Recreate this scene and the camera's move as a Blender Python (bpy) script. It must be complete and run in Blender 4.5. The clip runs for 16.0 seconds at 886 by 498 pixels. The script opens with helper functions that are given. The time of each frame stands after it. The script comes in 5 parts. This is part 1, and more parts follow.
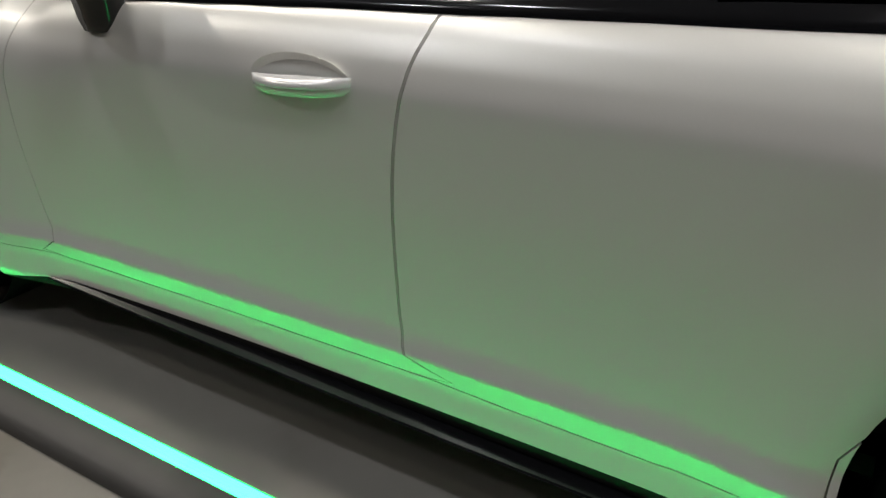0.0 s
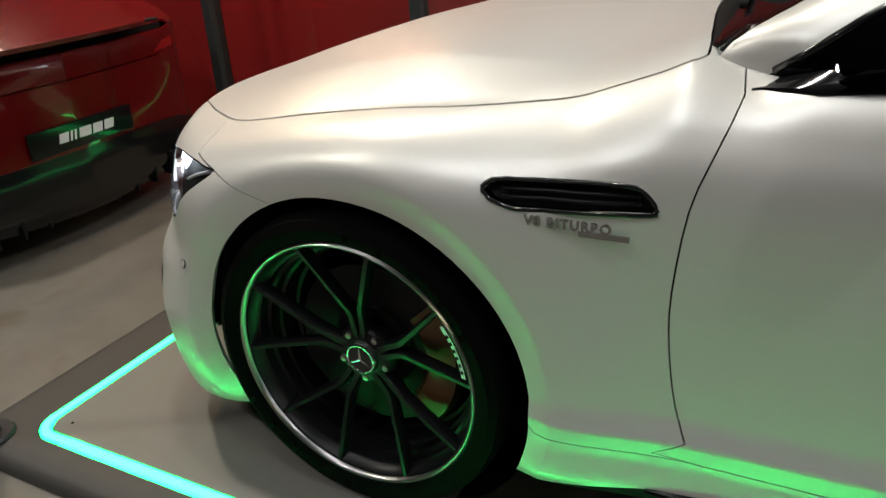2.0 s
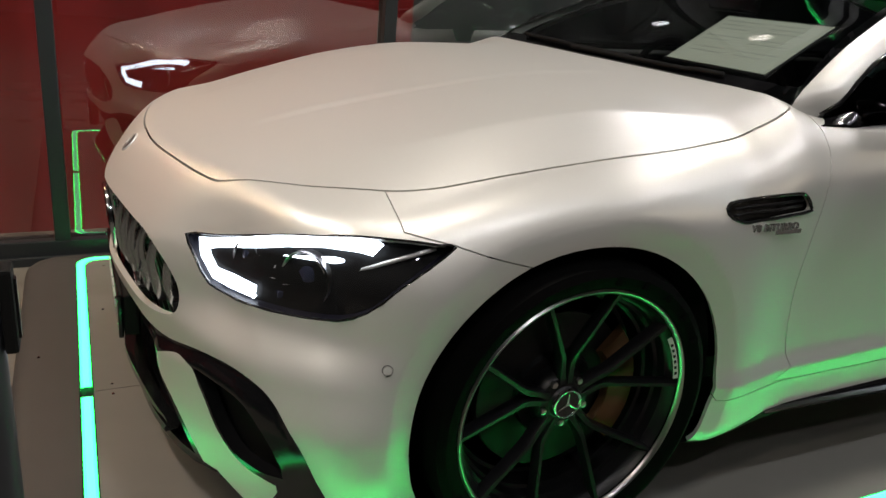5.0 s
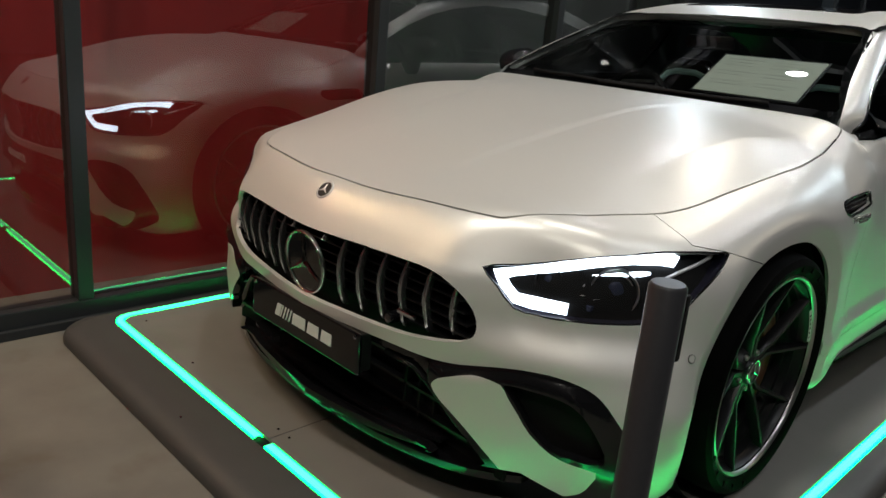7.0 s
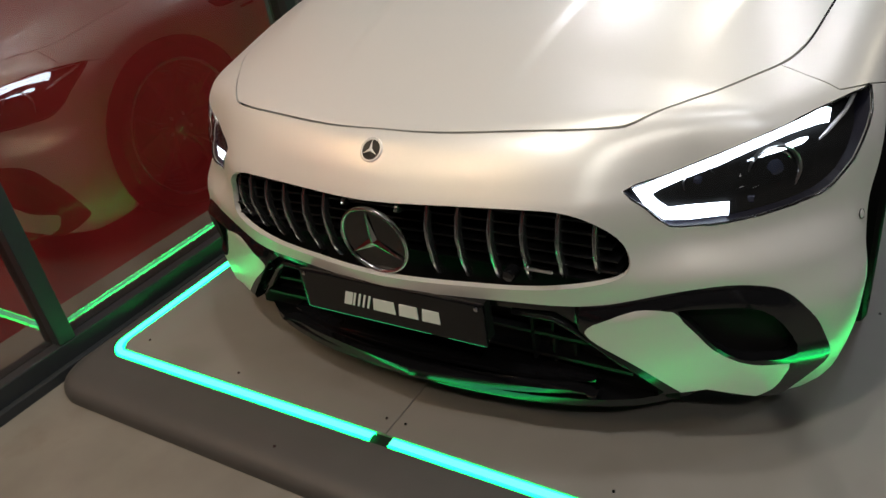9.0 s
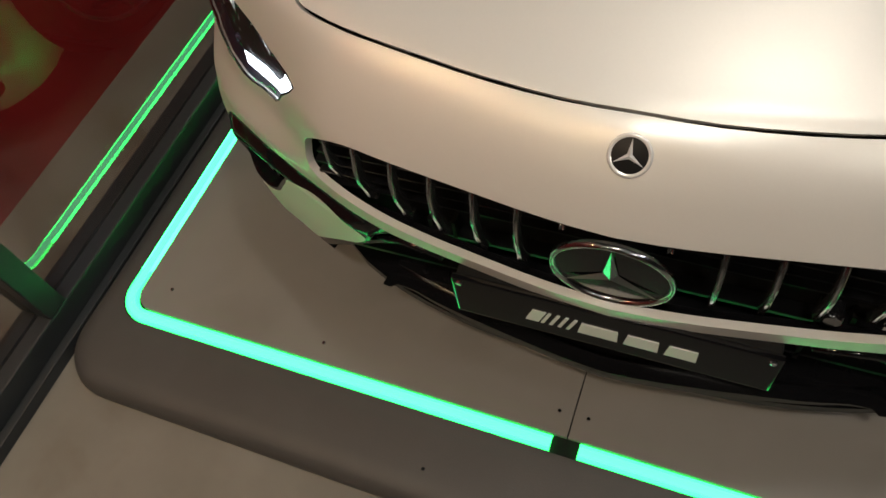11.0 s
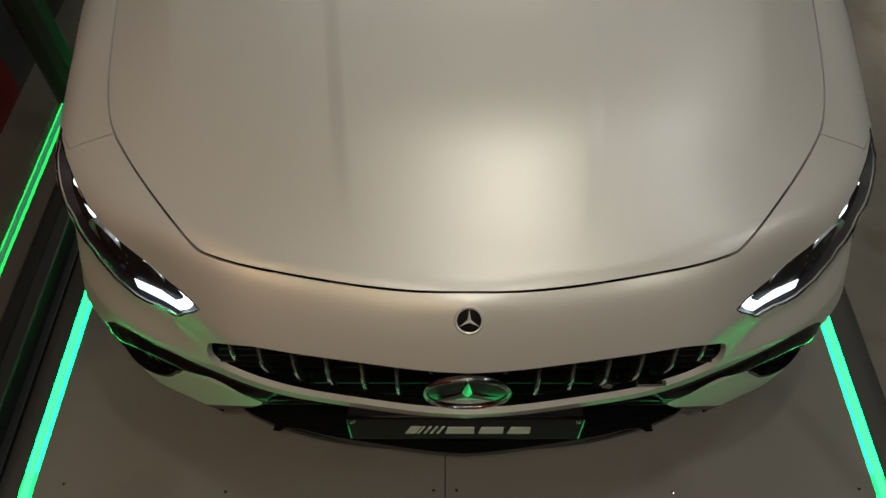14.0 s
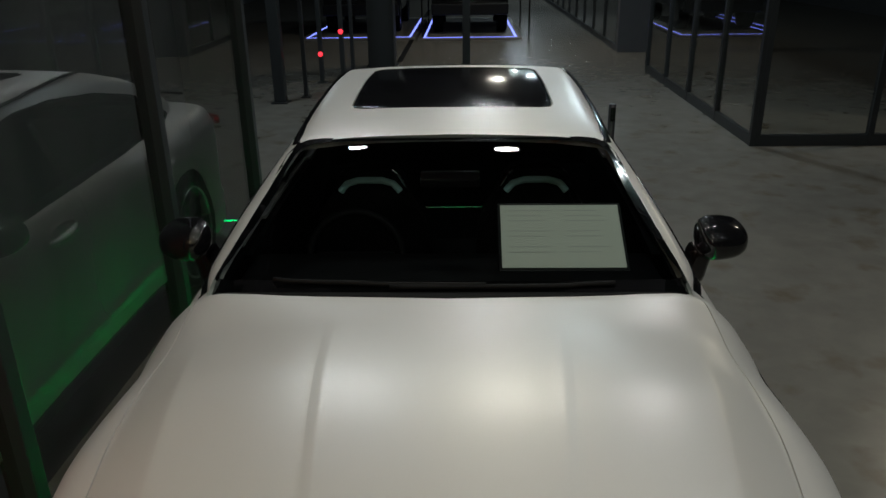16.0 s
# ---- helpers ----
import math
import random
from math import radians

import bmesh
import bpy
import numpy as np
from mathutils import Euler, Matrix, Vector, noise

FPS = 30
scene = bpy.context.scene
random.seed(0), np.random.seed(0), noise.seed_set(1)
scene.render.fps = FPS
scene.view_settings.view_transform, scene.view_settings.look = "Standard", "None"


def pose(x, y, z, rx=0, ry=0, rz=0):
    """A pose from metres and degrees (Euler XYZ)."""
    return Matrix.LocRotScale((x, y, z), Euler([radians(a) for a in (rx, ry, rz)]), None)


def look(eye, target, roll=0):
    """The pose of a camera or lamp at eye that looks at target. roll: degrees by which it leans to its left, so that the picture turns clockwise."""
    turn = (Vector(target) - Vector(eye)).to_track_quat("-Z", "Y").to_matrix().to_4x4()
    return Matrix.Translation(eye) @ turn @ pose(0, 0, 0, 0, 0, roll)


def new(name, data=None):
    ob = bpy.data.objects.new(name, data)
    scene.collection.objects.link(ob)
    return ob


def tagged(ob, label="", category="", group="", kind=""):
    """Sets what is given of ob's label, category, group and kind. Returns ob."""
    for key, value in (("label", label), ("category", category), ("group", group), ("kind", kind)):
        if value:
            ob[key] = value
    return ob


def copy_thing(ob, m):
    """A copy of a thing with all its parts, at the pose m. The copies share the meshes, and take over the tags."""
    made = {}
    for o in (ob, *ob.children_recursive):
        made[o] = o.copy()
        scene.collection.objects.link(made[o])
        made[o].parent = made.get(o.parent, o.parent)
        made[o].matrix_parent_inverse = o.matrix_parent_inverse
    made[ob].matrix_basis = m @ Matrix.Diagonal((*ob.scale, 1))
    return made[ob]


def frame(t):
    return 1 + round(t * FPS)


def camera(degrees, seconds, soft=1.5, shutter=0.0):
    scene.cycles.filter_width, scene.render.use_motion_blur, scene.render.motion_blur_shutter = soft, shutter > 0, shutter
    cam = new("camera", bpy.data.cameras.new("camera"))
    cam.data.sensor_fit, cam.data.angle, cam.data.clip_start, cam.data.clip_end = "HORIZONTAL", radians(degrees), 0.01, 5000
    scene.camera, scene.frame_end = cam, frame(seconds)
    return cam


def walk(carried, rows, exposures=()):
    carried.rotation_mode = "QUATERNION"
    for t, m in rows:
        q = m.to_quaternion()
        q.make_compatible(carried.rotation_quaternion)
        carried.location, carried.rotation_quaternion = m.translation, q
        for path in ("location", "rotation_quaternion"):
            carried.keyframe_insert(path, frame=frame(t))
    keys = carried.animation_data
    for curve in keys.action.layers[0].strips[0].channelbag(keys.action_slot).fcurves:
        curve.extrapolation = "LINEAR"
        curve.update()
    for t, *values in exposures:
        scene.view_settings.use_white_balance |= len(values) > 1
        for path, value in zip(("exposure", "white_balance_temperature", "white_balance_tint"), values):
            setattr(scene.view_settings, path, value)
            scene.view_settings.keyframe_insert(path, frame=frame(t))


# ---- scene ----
cam = camera(60.8, 16.0)
PATH = [
    (0, (1.919, 3.457, 1.185), (0.397, 2.507, 0.3), -1.7),
    (0.5, (1.939, 3.008, 1.217), (0.366, 2.077, 0.405), -2.8),
    (1, (1.974, 2.619, 1.209), (0.434, 1.677, 0.349), -5.2),
    (1.5, (1.942, 2.164, 1.273), (0.378, 1.213, 0.468), -3.3),
    (2, (2.041, 1.775, 1.248), (0.446, 0.914, 0.403), -3.6),
    (2.5, (2.059, 1.508, 1.219), (0.411, 0.858, 0.291), -2.3),
    (3, (2.06, 1.158, 1.21), (0.34, 0.9, 0.223), 2.4),
    (3.5, (2.103, 0.836, 1.208), (0.335, 0.909, 0.275), 2.5),
    (4, (2.179, 0.561, 1.212), (0.415, 0.869, 0.32), 3.2),
    (4.5, (2.138, 0.297, 1.216), (0.421, 0.85, 0.352), 4.8),
    (5, (2.094, 0.007, 1.215), (0.412, 0.856, 0.545), 5.3),
    (5.2, (2.087, -0.141, 1.222), (0.446, 0.819, 0.6), 5.3),
    (7.3, (1.53, -1.174, 1.207), (0.245, 0.243, 0.622), 4.2),
    (7.5, (1.442, -1.247, 1.215), (0.209, 0.208, 0.614), 3.0),
    (8, (1.233, -1.341, 1.266), (0.065, 0.095, 0.508), -1.9),
    (8.5, (1.092, -1.307, 1.327), (0.064, 0.179, 0.469), -4.9),
    (9, (0.996, -1.073, 1.358), (-0.011, 0.341, 0.364), -9.9),
    (9.5, (0.856, -0.886, 1.36), (-0.181, 0.363, 0.191), -13.2),
    (9.7, (0.743, -0.821, 1.343), (-0.267, 0.369, 0.093), -13.3),
    (11.8, (-0.054, -0.415, 1.686), (-0.339, 0.485, -0.077), -9.3),
    (12, (-0.054, -0.429, 1.737), (-0.257, 0.54, 0.0), -6.4),
    (12.5, (-0.042, -0.477, 1.857), (-0.099, 0.569, 0.153), -2.6),
    (13, (-0.037, -0.554, 1.945), (0.002, 0.521, 0.259), 2.6),
    (13.5, (-0.06, -0.593, 1.984), (-0.019, 0.544, 0.339), 1.8),
    (14, (-0.045, -0.594, 1.978), (-0.051, 0.571, 0.353), -0.2),
    (14.5, (-0.034, -0.585, 1.983), (-0.055, 0.613, 0.382), -0.7),
    (15, (-0.02, -0.582, 2.006), (-0.047, 0.844, 0.603), -0.5),
    (15.2, (-0.026, -0.563, 2.028), (-0.045, 0.951, 0.721), -0.0),
    (15.5, (0.013, -0.53, 2.069), (-0.028, 1.129, 0.952), -1.1),
    (16, (0.063, -0.543, 2.016), (-0.002, 1.311, 1.271), -0.9),
]
EXPOSURES = [(0, .58, 6500, 10), (1.5, .66, 6500, 8), (2.0, .62, 6500, 8), (3.0, .82, 6400, 10), (4.0, .72, 6400, 10), (4.5, .60, 6400, 10), (5.2, .34, 6600, 12), (7.5, .15, 6300, 8), (9, .35, 6300, 10), (9.7, .2, 6200, 10), (11.8, -.1, 6900, 10), (12.1, -.35, 6900, 10), (12.5, -.75, 6900, 9), (13.5, -.82, 6800, 7), (14.5, -.8, 6500, 4), (15, -1.0, 6400, 4), (15.5, -1.2, 6200, 4), (16, -.6, 6250, 4)]
walk(cam, [(t, look(eye, target, roll)) for t, eye, target, roll in PATH], EXPOSURES)

# ---- world and light ----
world = bpy.data.worlds.new("hall_dark")
scene.world = world
world.use_nodes = True
world.node_tree.nodes["Background"].inputs["Color"].default_value = (.8, .85, 1, 1)
world.node_tree.nodes["Background"].inputs["Strength"].default_value = .004

LED_GREEN = (.012, 1.0, .13)
WARM, WHITE, COOL = (1, .93, .82), (.98, .98, 1), (.80, .92, 1)
LAMPS = [  # x, y, z, size, watts, colour of the ceiling spots
    (.40, .63, 4.4, .26, 30, WARM), (.45, 4.05, 4.4, .26, 36, WARM), (.30, 7.2, 4.4, .26, 34, WHITE),
    # The spots at y -1.4 and -3.0 are unseen fills for nose and bumper.
    (.15, -1.4, 4.4, .26, 58, WARM), (2.1, 1.2, 4.4, .26, 15, WHITE), (2.1, 4.2, 4.4, .26, 24, WHITE),
    (-.85, -2.6, 3.6, .2, 22, (1, .72, .42)), (-1.0, 4.3, 4.4, .2, 24, WHITE), (2.9, -3.0, 4.4, .26, 64, WARM), (4.0, -.3, 4.4, .26, 34, WHITE),
    (2.2, 9.5, 4.4, .3, 100, COOL), (.8, 15.5, 4.4, .3, 110, (1, .9, .76)), (2.2, 22.0, 4.4, .3, 120, COOL), (2.2, 30.0, 4.4, .3, 120, COOL), (6.5, 8.2, 4.4, .3, 60, (1, .86, .66)), (-3.6, 9.0, 4.4, .3, 70, COOL),
    (-1.53, -.9, 2.35, .2, 11, (1, .66, .34)),
]
for lx, ly, lz, size, watts, tone in LAMPS:
    lamp = bpy.data.lights.new("spot_light", "AREA")
    lamp.shape, lamp.size, lamp.energy, lamp.color = "DISK", size, watts, tone
    new("spot_light", lamp).matrix_world = pose(lx, ly, lz)
FILL_STRIPS = [(-1.53, -7.2), (-1.53, -2.6)]  # unseen fill strips under the glass room's ceiling, added to light the red wall
for lx, ly in FILL_STRIPS:
    lamp = bpy.data.lights.new("strip_light", "AREA")
    lamp.shape, lamp.size, lamp.size_y, lamp.energy, lamp.color = "RECTANGLE", .06, 2.4, 6, (1, .86, .74)
    new("strip_light", lamp).matrix_world = pose(lx, ly, 3.075)


# ---- materials ----
def material(name, colour, rough=.5, metal=0.0, spread=.0, scale=8.0, bump=0.0, bump_scale=60.0, coat=0.0, coat_rough=.1, stain=None, stain_scale=1.5, spec=.5):
    """A surface with colour variation at two scales and fine relief."""
    mat = bpy.data.materials.new(name)
    mat.use_nodes = True
    nodes, links = mat.node_tree.nodes, mat.node_tree.links
    b = nodes["Principled BSDF"]
    b.inputs["Roughness"].default_value, b.inputs["Metallic"].default_value = rough, metal
    b.inputs["Coat Weight"].default_value, b.inputs["Coat Roughness"].default_value = coat, coat_rough
    b.inputs["Specular IOR Level"].default_value = spec
    b.inputs["Base Color"].default_value = (*colour, 1)
    if spread or bump or stain:
        co = nodes.new("ShaderNodeTexCoord")
        out = None
        if spread or stain:
            n1 = nodes.new("ShaderNodeTexNoise")
            n1.inputs["Scale"].default_value, n1.inputs["Detail"].default_value = scale, 6
            links.new(co.outputs["Object"], n1.inputs["Vector"])
            ramp = nodes.new("ShaderNodeMix")
            ramp.data_type = "RGBA"
            lo, hi = [max(c * (1 - spread), 0) for c in colour], [min(c * (1 + spread), 1) for c in colour]
            ramp.inputs[6].default_value, ramp.inputs[7].default_value = (*lo, 1), (*hi, 1)
            links.new(n1.outputs["Fac"], ramp.inputs[0])
            out = ramp.outputs[2]
        if stain:
            n2 = nodes.new("ShaderNodeTexNoise")
            n2.inputs["Scale"].default_value, n2.inputs["Detail"].default_value = stain_scale, 4
            links.new(co.outputs["Object"], n2.inputs["Vector"])
            r2 = nodes.new("ShaderNodeValToRGB")
            r2.color_ramp.elements[0].position, r2.color_ramp.elements[1].position = .56, .74
            links.new(n2.outputs["Fac"], r2.inputs[0])
            m2 = nodes.new("ShaderNodeMix")
            m2.data_type = "RGBA"
            links.new(r2.outputs["Color"], m2.inputs[0])
            links.new(out, m2.inputs[6])
            m2.inputs[7].default_value = (*stain, 1)
            out = m2.outputs[2]
        if out:
            links.new(out, b.inputs["Base Color"])
        if bump:
            n3 = nodes.new("ShaderNodeTexNoise")
            n3.inputs["Scale"].default_value, n3.inputs["Detail"].default_value = bump_scale, 5
            links.new(co.outputs["Object"], n3.inputs["Vector"])
            bp = nodes.new("ShaderNodeBump")
            bp.inputs["Strength"].default_value, bp.inputs["Distance"].default_value = bump, .002
            links.new(n3.outputs["Fac"], bp.inputs["Height"])
            links.new(bp.outputs["Normal"], b.inputs["Normal"])
    return mat


def glowing(name, colour, strength):
    mat = bpy.data.materials.new(name)
    mat.use_nodes = True
    b = mat.node_tree.nodes["Principled BSDF"]
    b.inputs["Base Color"].default_value = (.04, .04, .04, 1)
    b.inputs["Emission Color"].default_value, b.inputs["Emission Strength"].default_value = (*colour, 1), strength
    return mat


def glass(name, tint=(1, 1, 1), facing=.045, rough=0.0):
    """A thin pane: clear with a tint, mirroring more the flatter it is seen."""
    mat = bpy.data.materials.new(name)
    mat.use_nodes = True
    nodes, links = mat.node_tree.nodes, mat.node_tree.links
    nodes.remove(nodes["Principled BSDF"])
    clear, gloss, mix = nodes.new("ShaderNodeBsdfTransparent"), nodes.new("ShaderNodeBsdfGlossy"), nodes.new("ShaderNodeMixShader")
    lean, power, add = nodes.new("ShaderNodeLayerWeight"), nodes.new("ShaderNodeMath"), nodes.new("ShaderNodeMath")
    power.operation, add.operation = "POWER", "MULTIPLY_ADD"
    power.inputs[1].default_value = 5
    add.inputs[1].default_value, add.inputs[2].default_value = 1 - facing, facing
    clear.inputs["Color"].default_value = (*tint, 1)
    gloss.inputs["Roughness"].default_value = rough
    links.new(lean.outputs["Facing"], power.inputs[0])
    links.new(power.outputs[0], add.inputs[0])
    links.new(add.outputs[0], mix.inputs[0])
    links.new(clear.outputs[0], mix.inputs[1])
    links.new(gloss.outputs[0], mix.inputs[2])
    links.new(mix.outputs[0], nodes["Material Output"].inputs["Surface"])
    return mat


M_WHITE = material("matte_white_paint", (.73, .72, .69), .38, .36, .015, 240, 0, 1400, coat=.26, coat_rough=.28, spec=.5)
M_RED = material("red_car_paint", (.11, .0015, .003), .20, .2, .03, 700, coat=1, coat_rough=.03)
M_BLACK = material("gloss_black_trim", (.006, .006, .007), .12, 0, spec=.6)
M_SATIN = material("satin_black", (.005, .005, .006), .36, 0, .3, 40, spec=.3)
M_MATT = material("matt_black_plastic", (.008, .008, .008), .7, 0, .3, 60, .3, 300, spec=.15)
M_CHROME = material("chrome", (.82, .82, .84), .06, 1)
M_DARKCHROME = material("dark_chrome", (.50, .50, .51), .14, 1)
M_BARS = material("satin_chrome", (.42, .42, .43), .17, .95)
M_SILVER = material("bare_rim_silver", (.44, .43, .42), .30, 1)
M_RUBBER = material("tyre_rubber", (.0022, .0022, .0022), .6, 0, .25, 30, .3, 200, spec=.03)
M_DISC = material("brake_disc_iron", (.010, .010, .011), .5, .5, .2, 60, .2, 300)
M_BRONZE = material("bronze_caliper", (.13, .065, .025), .35, .4)
M_GREYPLATE = material("platform_grey", (.185, .175, .16), .55, 0, .06, 12, .15, 500, stain=(.15, .14, .125), stain_scale=3)
M_EDGE = material("platform_edge_rubber", (.055, .052, .05), .55, 0, .12, 14, .2, 300)
M_FLOOR = material("polished_concrete", (.165, .155, .136), .27, 0, .26, 5, .08, 90, stain=(.12, .102, .075), stain_scale=3.2)
M_FRAME = material("anthracite_frame", (.03, .034, .037), .42, .3, .1, 60)
M_POST = material("bollard_grey", (.045, .045, .05), .38, .3, .12, 80)
M_REDWALL = material("red_wall", (.30, .010, .012), .55, 0, .12, 3, .1, 60)
M_CEIL = material("dark_ceiling", (.06, .062, .066), .8, 0, .2, 3)
M_WALL = material("dark_wall_panel", (.09, .092, .1), .6, 0, .15, 4)
M_PAPER = material("printed_card", (.68, .72, .64), .6, 0, .03, 30)
M_INK = material("grey_print", (.56, .59, .54), .7)
M_LEATHER = material("black_leather", (.006, .006, .007), .55, 0, .2, 50, .4, 260, spec=.08)
M_AQUA = material("turquoise_stitch_band", (.55, .93, .96), .6)
M_PLATE = material("black_plate", (.005, .005, .006), .09, 0, spec=.45)
M_BRIGHT = material("polished_silver", (.78, .78, .78), .25, .35)
M_LETTER = material("dark_chrome_letters", (.42, .42, .43), .20, 1)
M_LABEL = material("white_marking", (.70, .70, .70), .5)
M_TAIL = material("red_tail_glass", (.25, .004, .006), .08, 0, coat=1, coat_rough=.02)
M_LENS = material("lamp_inner_dark", (.010, .010, .018), .34, .1, spec=.3)
M_BULB = material("lamp_lens_glass", (.035, .04, .065), .05, .1, spec=.7)
M_PANE = glass("clear_pane", (.64, .66, .64), .17)
M_CLEAR = glass("pane_back", (.96, .97, .96), .0)
M_SCREEN = glass("windscreen_glass", (.62, .66, .65))
M_TINT = glass("tinted_side_glass", (.10, .10, .11))
M_COVER = glass("headlamp_cover", (.93, .93, .95))
M_LED = glowing("green_light_strip", LED_GREEN, 14.0)
M_LEDFRONT = glowing("green_light_strip_front", LED_GREEN, 6.0)
# overexposed pale middle of the green strip, put in as its own glow
M_LEDGLARE = glowing("pale_light_strip_core", (.10, 1.0, .48), 1.7)
M_DRL = glowing("daytime_light", (.80, .90, 1.0), 7.0)
M_PANEL = glowing("lamp_face", (1, .93, .82), 20.0)
M_FARLED = glowing("far_blue_light_strip", (.22, .26, 1.0), 3.0)
M_REDLED = glowing("red_signal_light", (1, .03, .05), 3.0)


# ---- small builders ----
def part(name, bm, mat, parent=None, label="", smooth=False, angle=None):
    mesh = bpy.data.meshes.new(name)
    bm.normal_update()
    bm.to_mesh(mesh)
    bm.free()
    mesh.materials.append(mat)
    if smooth:
        mesh.shade_smooth()
        if angle:
            mesh.set_sharp_from_angle(angle=radians(angle))
    ob = new(name, mesh)
    if parent:
        ob.parent = parent
    if label:
        tagged(ob, label)
    return ob


def thing(name, label, category, at=(0, 0, 0), group="", kind=""):
    ob = new(name)
    ob.location = at
    ob.empty_display_size = .1
    return tagged(ob, label, category, group, kind)


def add_box(bm, lo, hi, bevel=0.0):
    made = bmesh.ops.create_cube(bm, size=1)["verts"]
    for v in made:
        v.co = Vector([l + (c + .5) * (h - l) for c, l, h in zip(v.co, lo, hi)])
    if bevel:
        edges = list({e for v in made for e in v.link_edges})
        bmesh.ops.bevel(bm, geom=edges, offset=bevel, segments=2, affect="EDGES", profile=.6)
    return bm


def box(lo, hi, bevel=0.0):
    return add_box(bmesh.new(), lo, hi, bevel)


def add_tube(bm, pts, r, sides=8, closed=False, flat=1.0):
    """A round (or flattened) bar along points."""
    pts = [Vector(p) for p in pts]
    rings, n = [], len(pts)
    for i, p in enumerate(pts):
        a = pts[i - 1] if i or closed else pts[0]
        b = pts[(i + 1) % n] if i < n - 1 or closed else pts[-1]
        d = (b - a).normalized()
        side = d.cross(Vector((0, 0, 1)))
        side = side.normalized() if side.length > .05 else Vector((1, 0, 0))
        up = side.cross(d)
        rad = r[i] if isinstance(r, (list, tuple)) else r
        rings.append([bm.verts.new(p + rad * (math.cos(k) * side + flat * math.sin(k) * up)) for k in [2 * math.pi * j / sides for j in range(sides)]])
    for i in range(n if closed else n - 1):
        q, w = rings[i], rings[(i + 1) % n]
        for j in range(sides):
            bm.faces.new((q[j], q[(j + 1) % sides], w[(j + 1) % sides], w[j]))
    if not closed:
        bm.faces.new(rings[0][::-1])
        bm.faces.new(rings[-1])
    return bm


def tube(pts, r, sides=8, closed=False, flat=1.0):
    return add_tube(bmesh.new(), pts, r, sides, closed, flat)


def spin(profile, n=64, axis="x"):
    """A body of revolution of (radius, offset) pairs about the x (or z) axis."""
    bm = bmesh.new()
    rings = []
    for r, o in profile:
        ring = []
        for k in range(n):
            c, s = math.cos(2 * math.pi * k / n), math.sin(2 * math.pi * k / n)
            ring.append(bm.verts.new((o, r * c, r * s) if axis == "x" else (r * c, r * s, o)))
        rings.append(ring)
    for a, b in zip(rings, rings[1:]):
        for k in range(n):
            bm.faces.new((a[k], a[(k + 1) % n], b[(k + 1) % n], b[k]))
    return bm


def prism(poly, lo, hi, axes="xz"):
    """A plate of the polygon given in two axes, between lo and hi along the third."""
    bm = bmesh.new()
    third = ({"x", "y", "z"} - set(axes)).pop()

    def at(p, h):
        d = {axes[0]: p[0], axes[1]: p[1], third: h}
        return (d["x"], d["y"], d["z"])
    a, b = [bm.verts.new(at(p, lo)) for p in poly], [bm.verts.new(at(p, hi)) for p in poly]
    bm.faces.new(a)
    bm.faces.new(b[::-1])
    for i in range(len(poly)):
        j = (i + 1) % len(poly)
        bm.faces.new((a[j], a[i], b[i], b[j]))
    bmesh.ops.recalc_face_normals(bm, faces=bm.faces)
    return bm


def rounded(x0, x1, y0, y1, r, n=8):
    """A rectangle with round corners."""
    pts = []
    for cx, cy, a in ((x1 - r, y1 - r, 0), (x0 + r, y1 - r, 90), (x0 + r, y0 + r, 180), (x1 - r, y0 + r, 270)):
        for k in range(n + 1):
            t = radians(a + 90 * k / n)
            pts.append((cx + r * math.cos(t), cy + r * math.sin(t)))
    return pts




def curve(xs, ys):
    """A smooth monotone-ish curve through the given values, straight beyond its ends."""
    xs, ys = np.array(xs, float), np.array(ys, float)
    d = np.diff(ys) / np.diff(xs)
    m = np.r_[d[0], np.where(d[1:] * d[:-1] > 0, 2 * d[1:] * d[:-1] / (d[1:] + d[:-1] + 1e-12), 0), d[-1]]

    def at(x):
        x = np.asarray(x, float)
        i = np.clip(np.searchsorted(xs, x) - 1, 0, len(xs) - 2)
        h = xs[i + 1] - xs[i]
        t = (x - xs[i]) / h
        u = np.clip(t, 0, 1)
        y = (ys[i] * (1 + 2 * u) * (1 - u) ** 2 + ys[i + 1] * u * u * (3 - 2 * u)
             + h * (m[i] * u * (1 - u) ** 2 - m[i + 1] * u * u * (1 - u)))
        return y + np.where(t < 0, m[i] * h * t, np.where(t > 1, m[i + 1] * h * (t - 1), 0))
    return at


def step(a, b, x):
    t = np.clip((x - a) / (b - a), 0, 1)
    return t * t * (3 - 2 * t)


def smax(a, b, k):
    h = np.maximum(k - np.abs(a - b), 0) / k
    return np.maximum(a, b) + h * h * k / 4


# the white car, front at y = 0, wheels on z = 0
W_PLAN = curve([.045, .05, .065, .10, .15, .215, .29, .385, .5, .65, .94, 1.3, 1.7, 2.4, 3.2, 3.9, 4.4, 4.75, 4.95, 5.03, 5.05],
               [0, .08, .2, .4, .55, .70, .815, .893, .935, .952, .972, .957, .917, .903, .912, .955, .945, .87, .7, .3, 0])
RAKE = curve([.05, .11, .2, .35, .42, .5, .58, .64, .69, .75, .9], [.030, .026, .027, .026, .020, .008, .0, .008, .035, .075, .15])
SIDE_DOOR = curve([.1, .16, .195, .225, .30, .345, .39, .5, .7, .84, .90, .95, 1.1], [-.25, -.12, -.012, .004, -.002, -.002, -.008, -.010, -.004, -.006, -.020, -.044, -.12])
SIDE_NOSE = curve([.08, .16, .3, .45, .6, .75, .9], [-.07, -.03, -.005, .0, -.002, -.015, -.035])
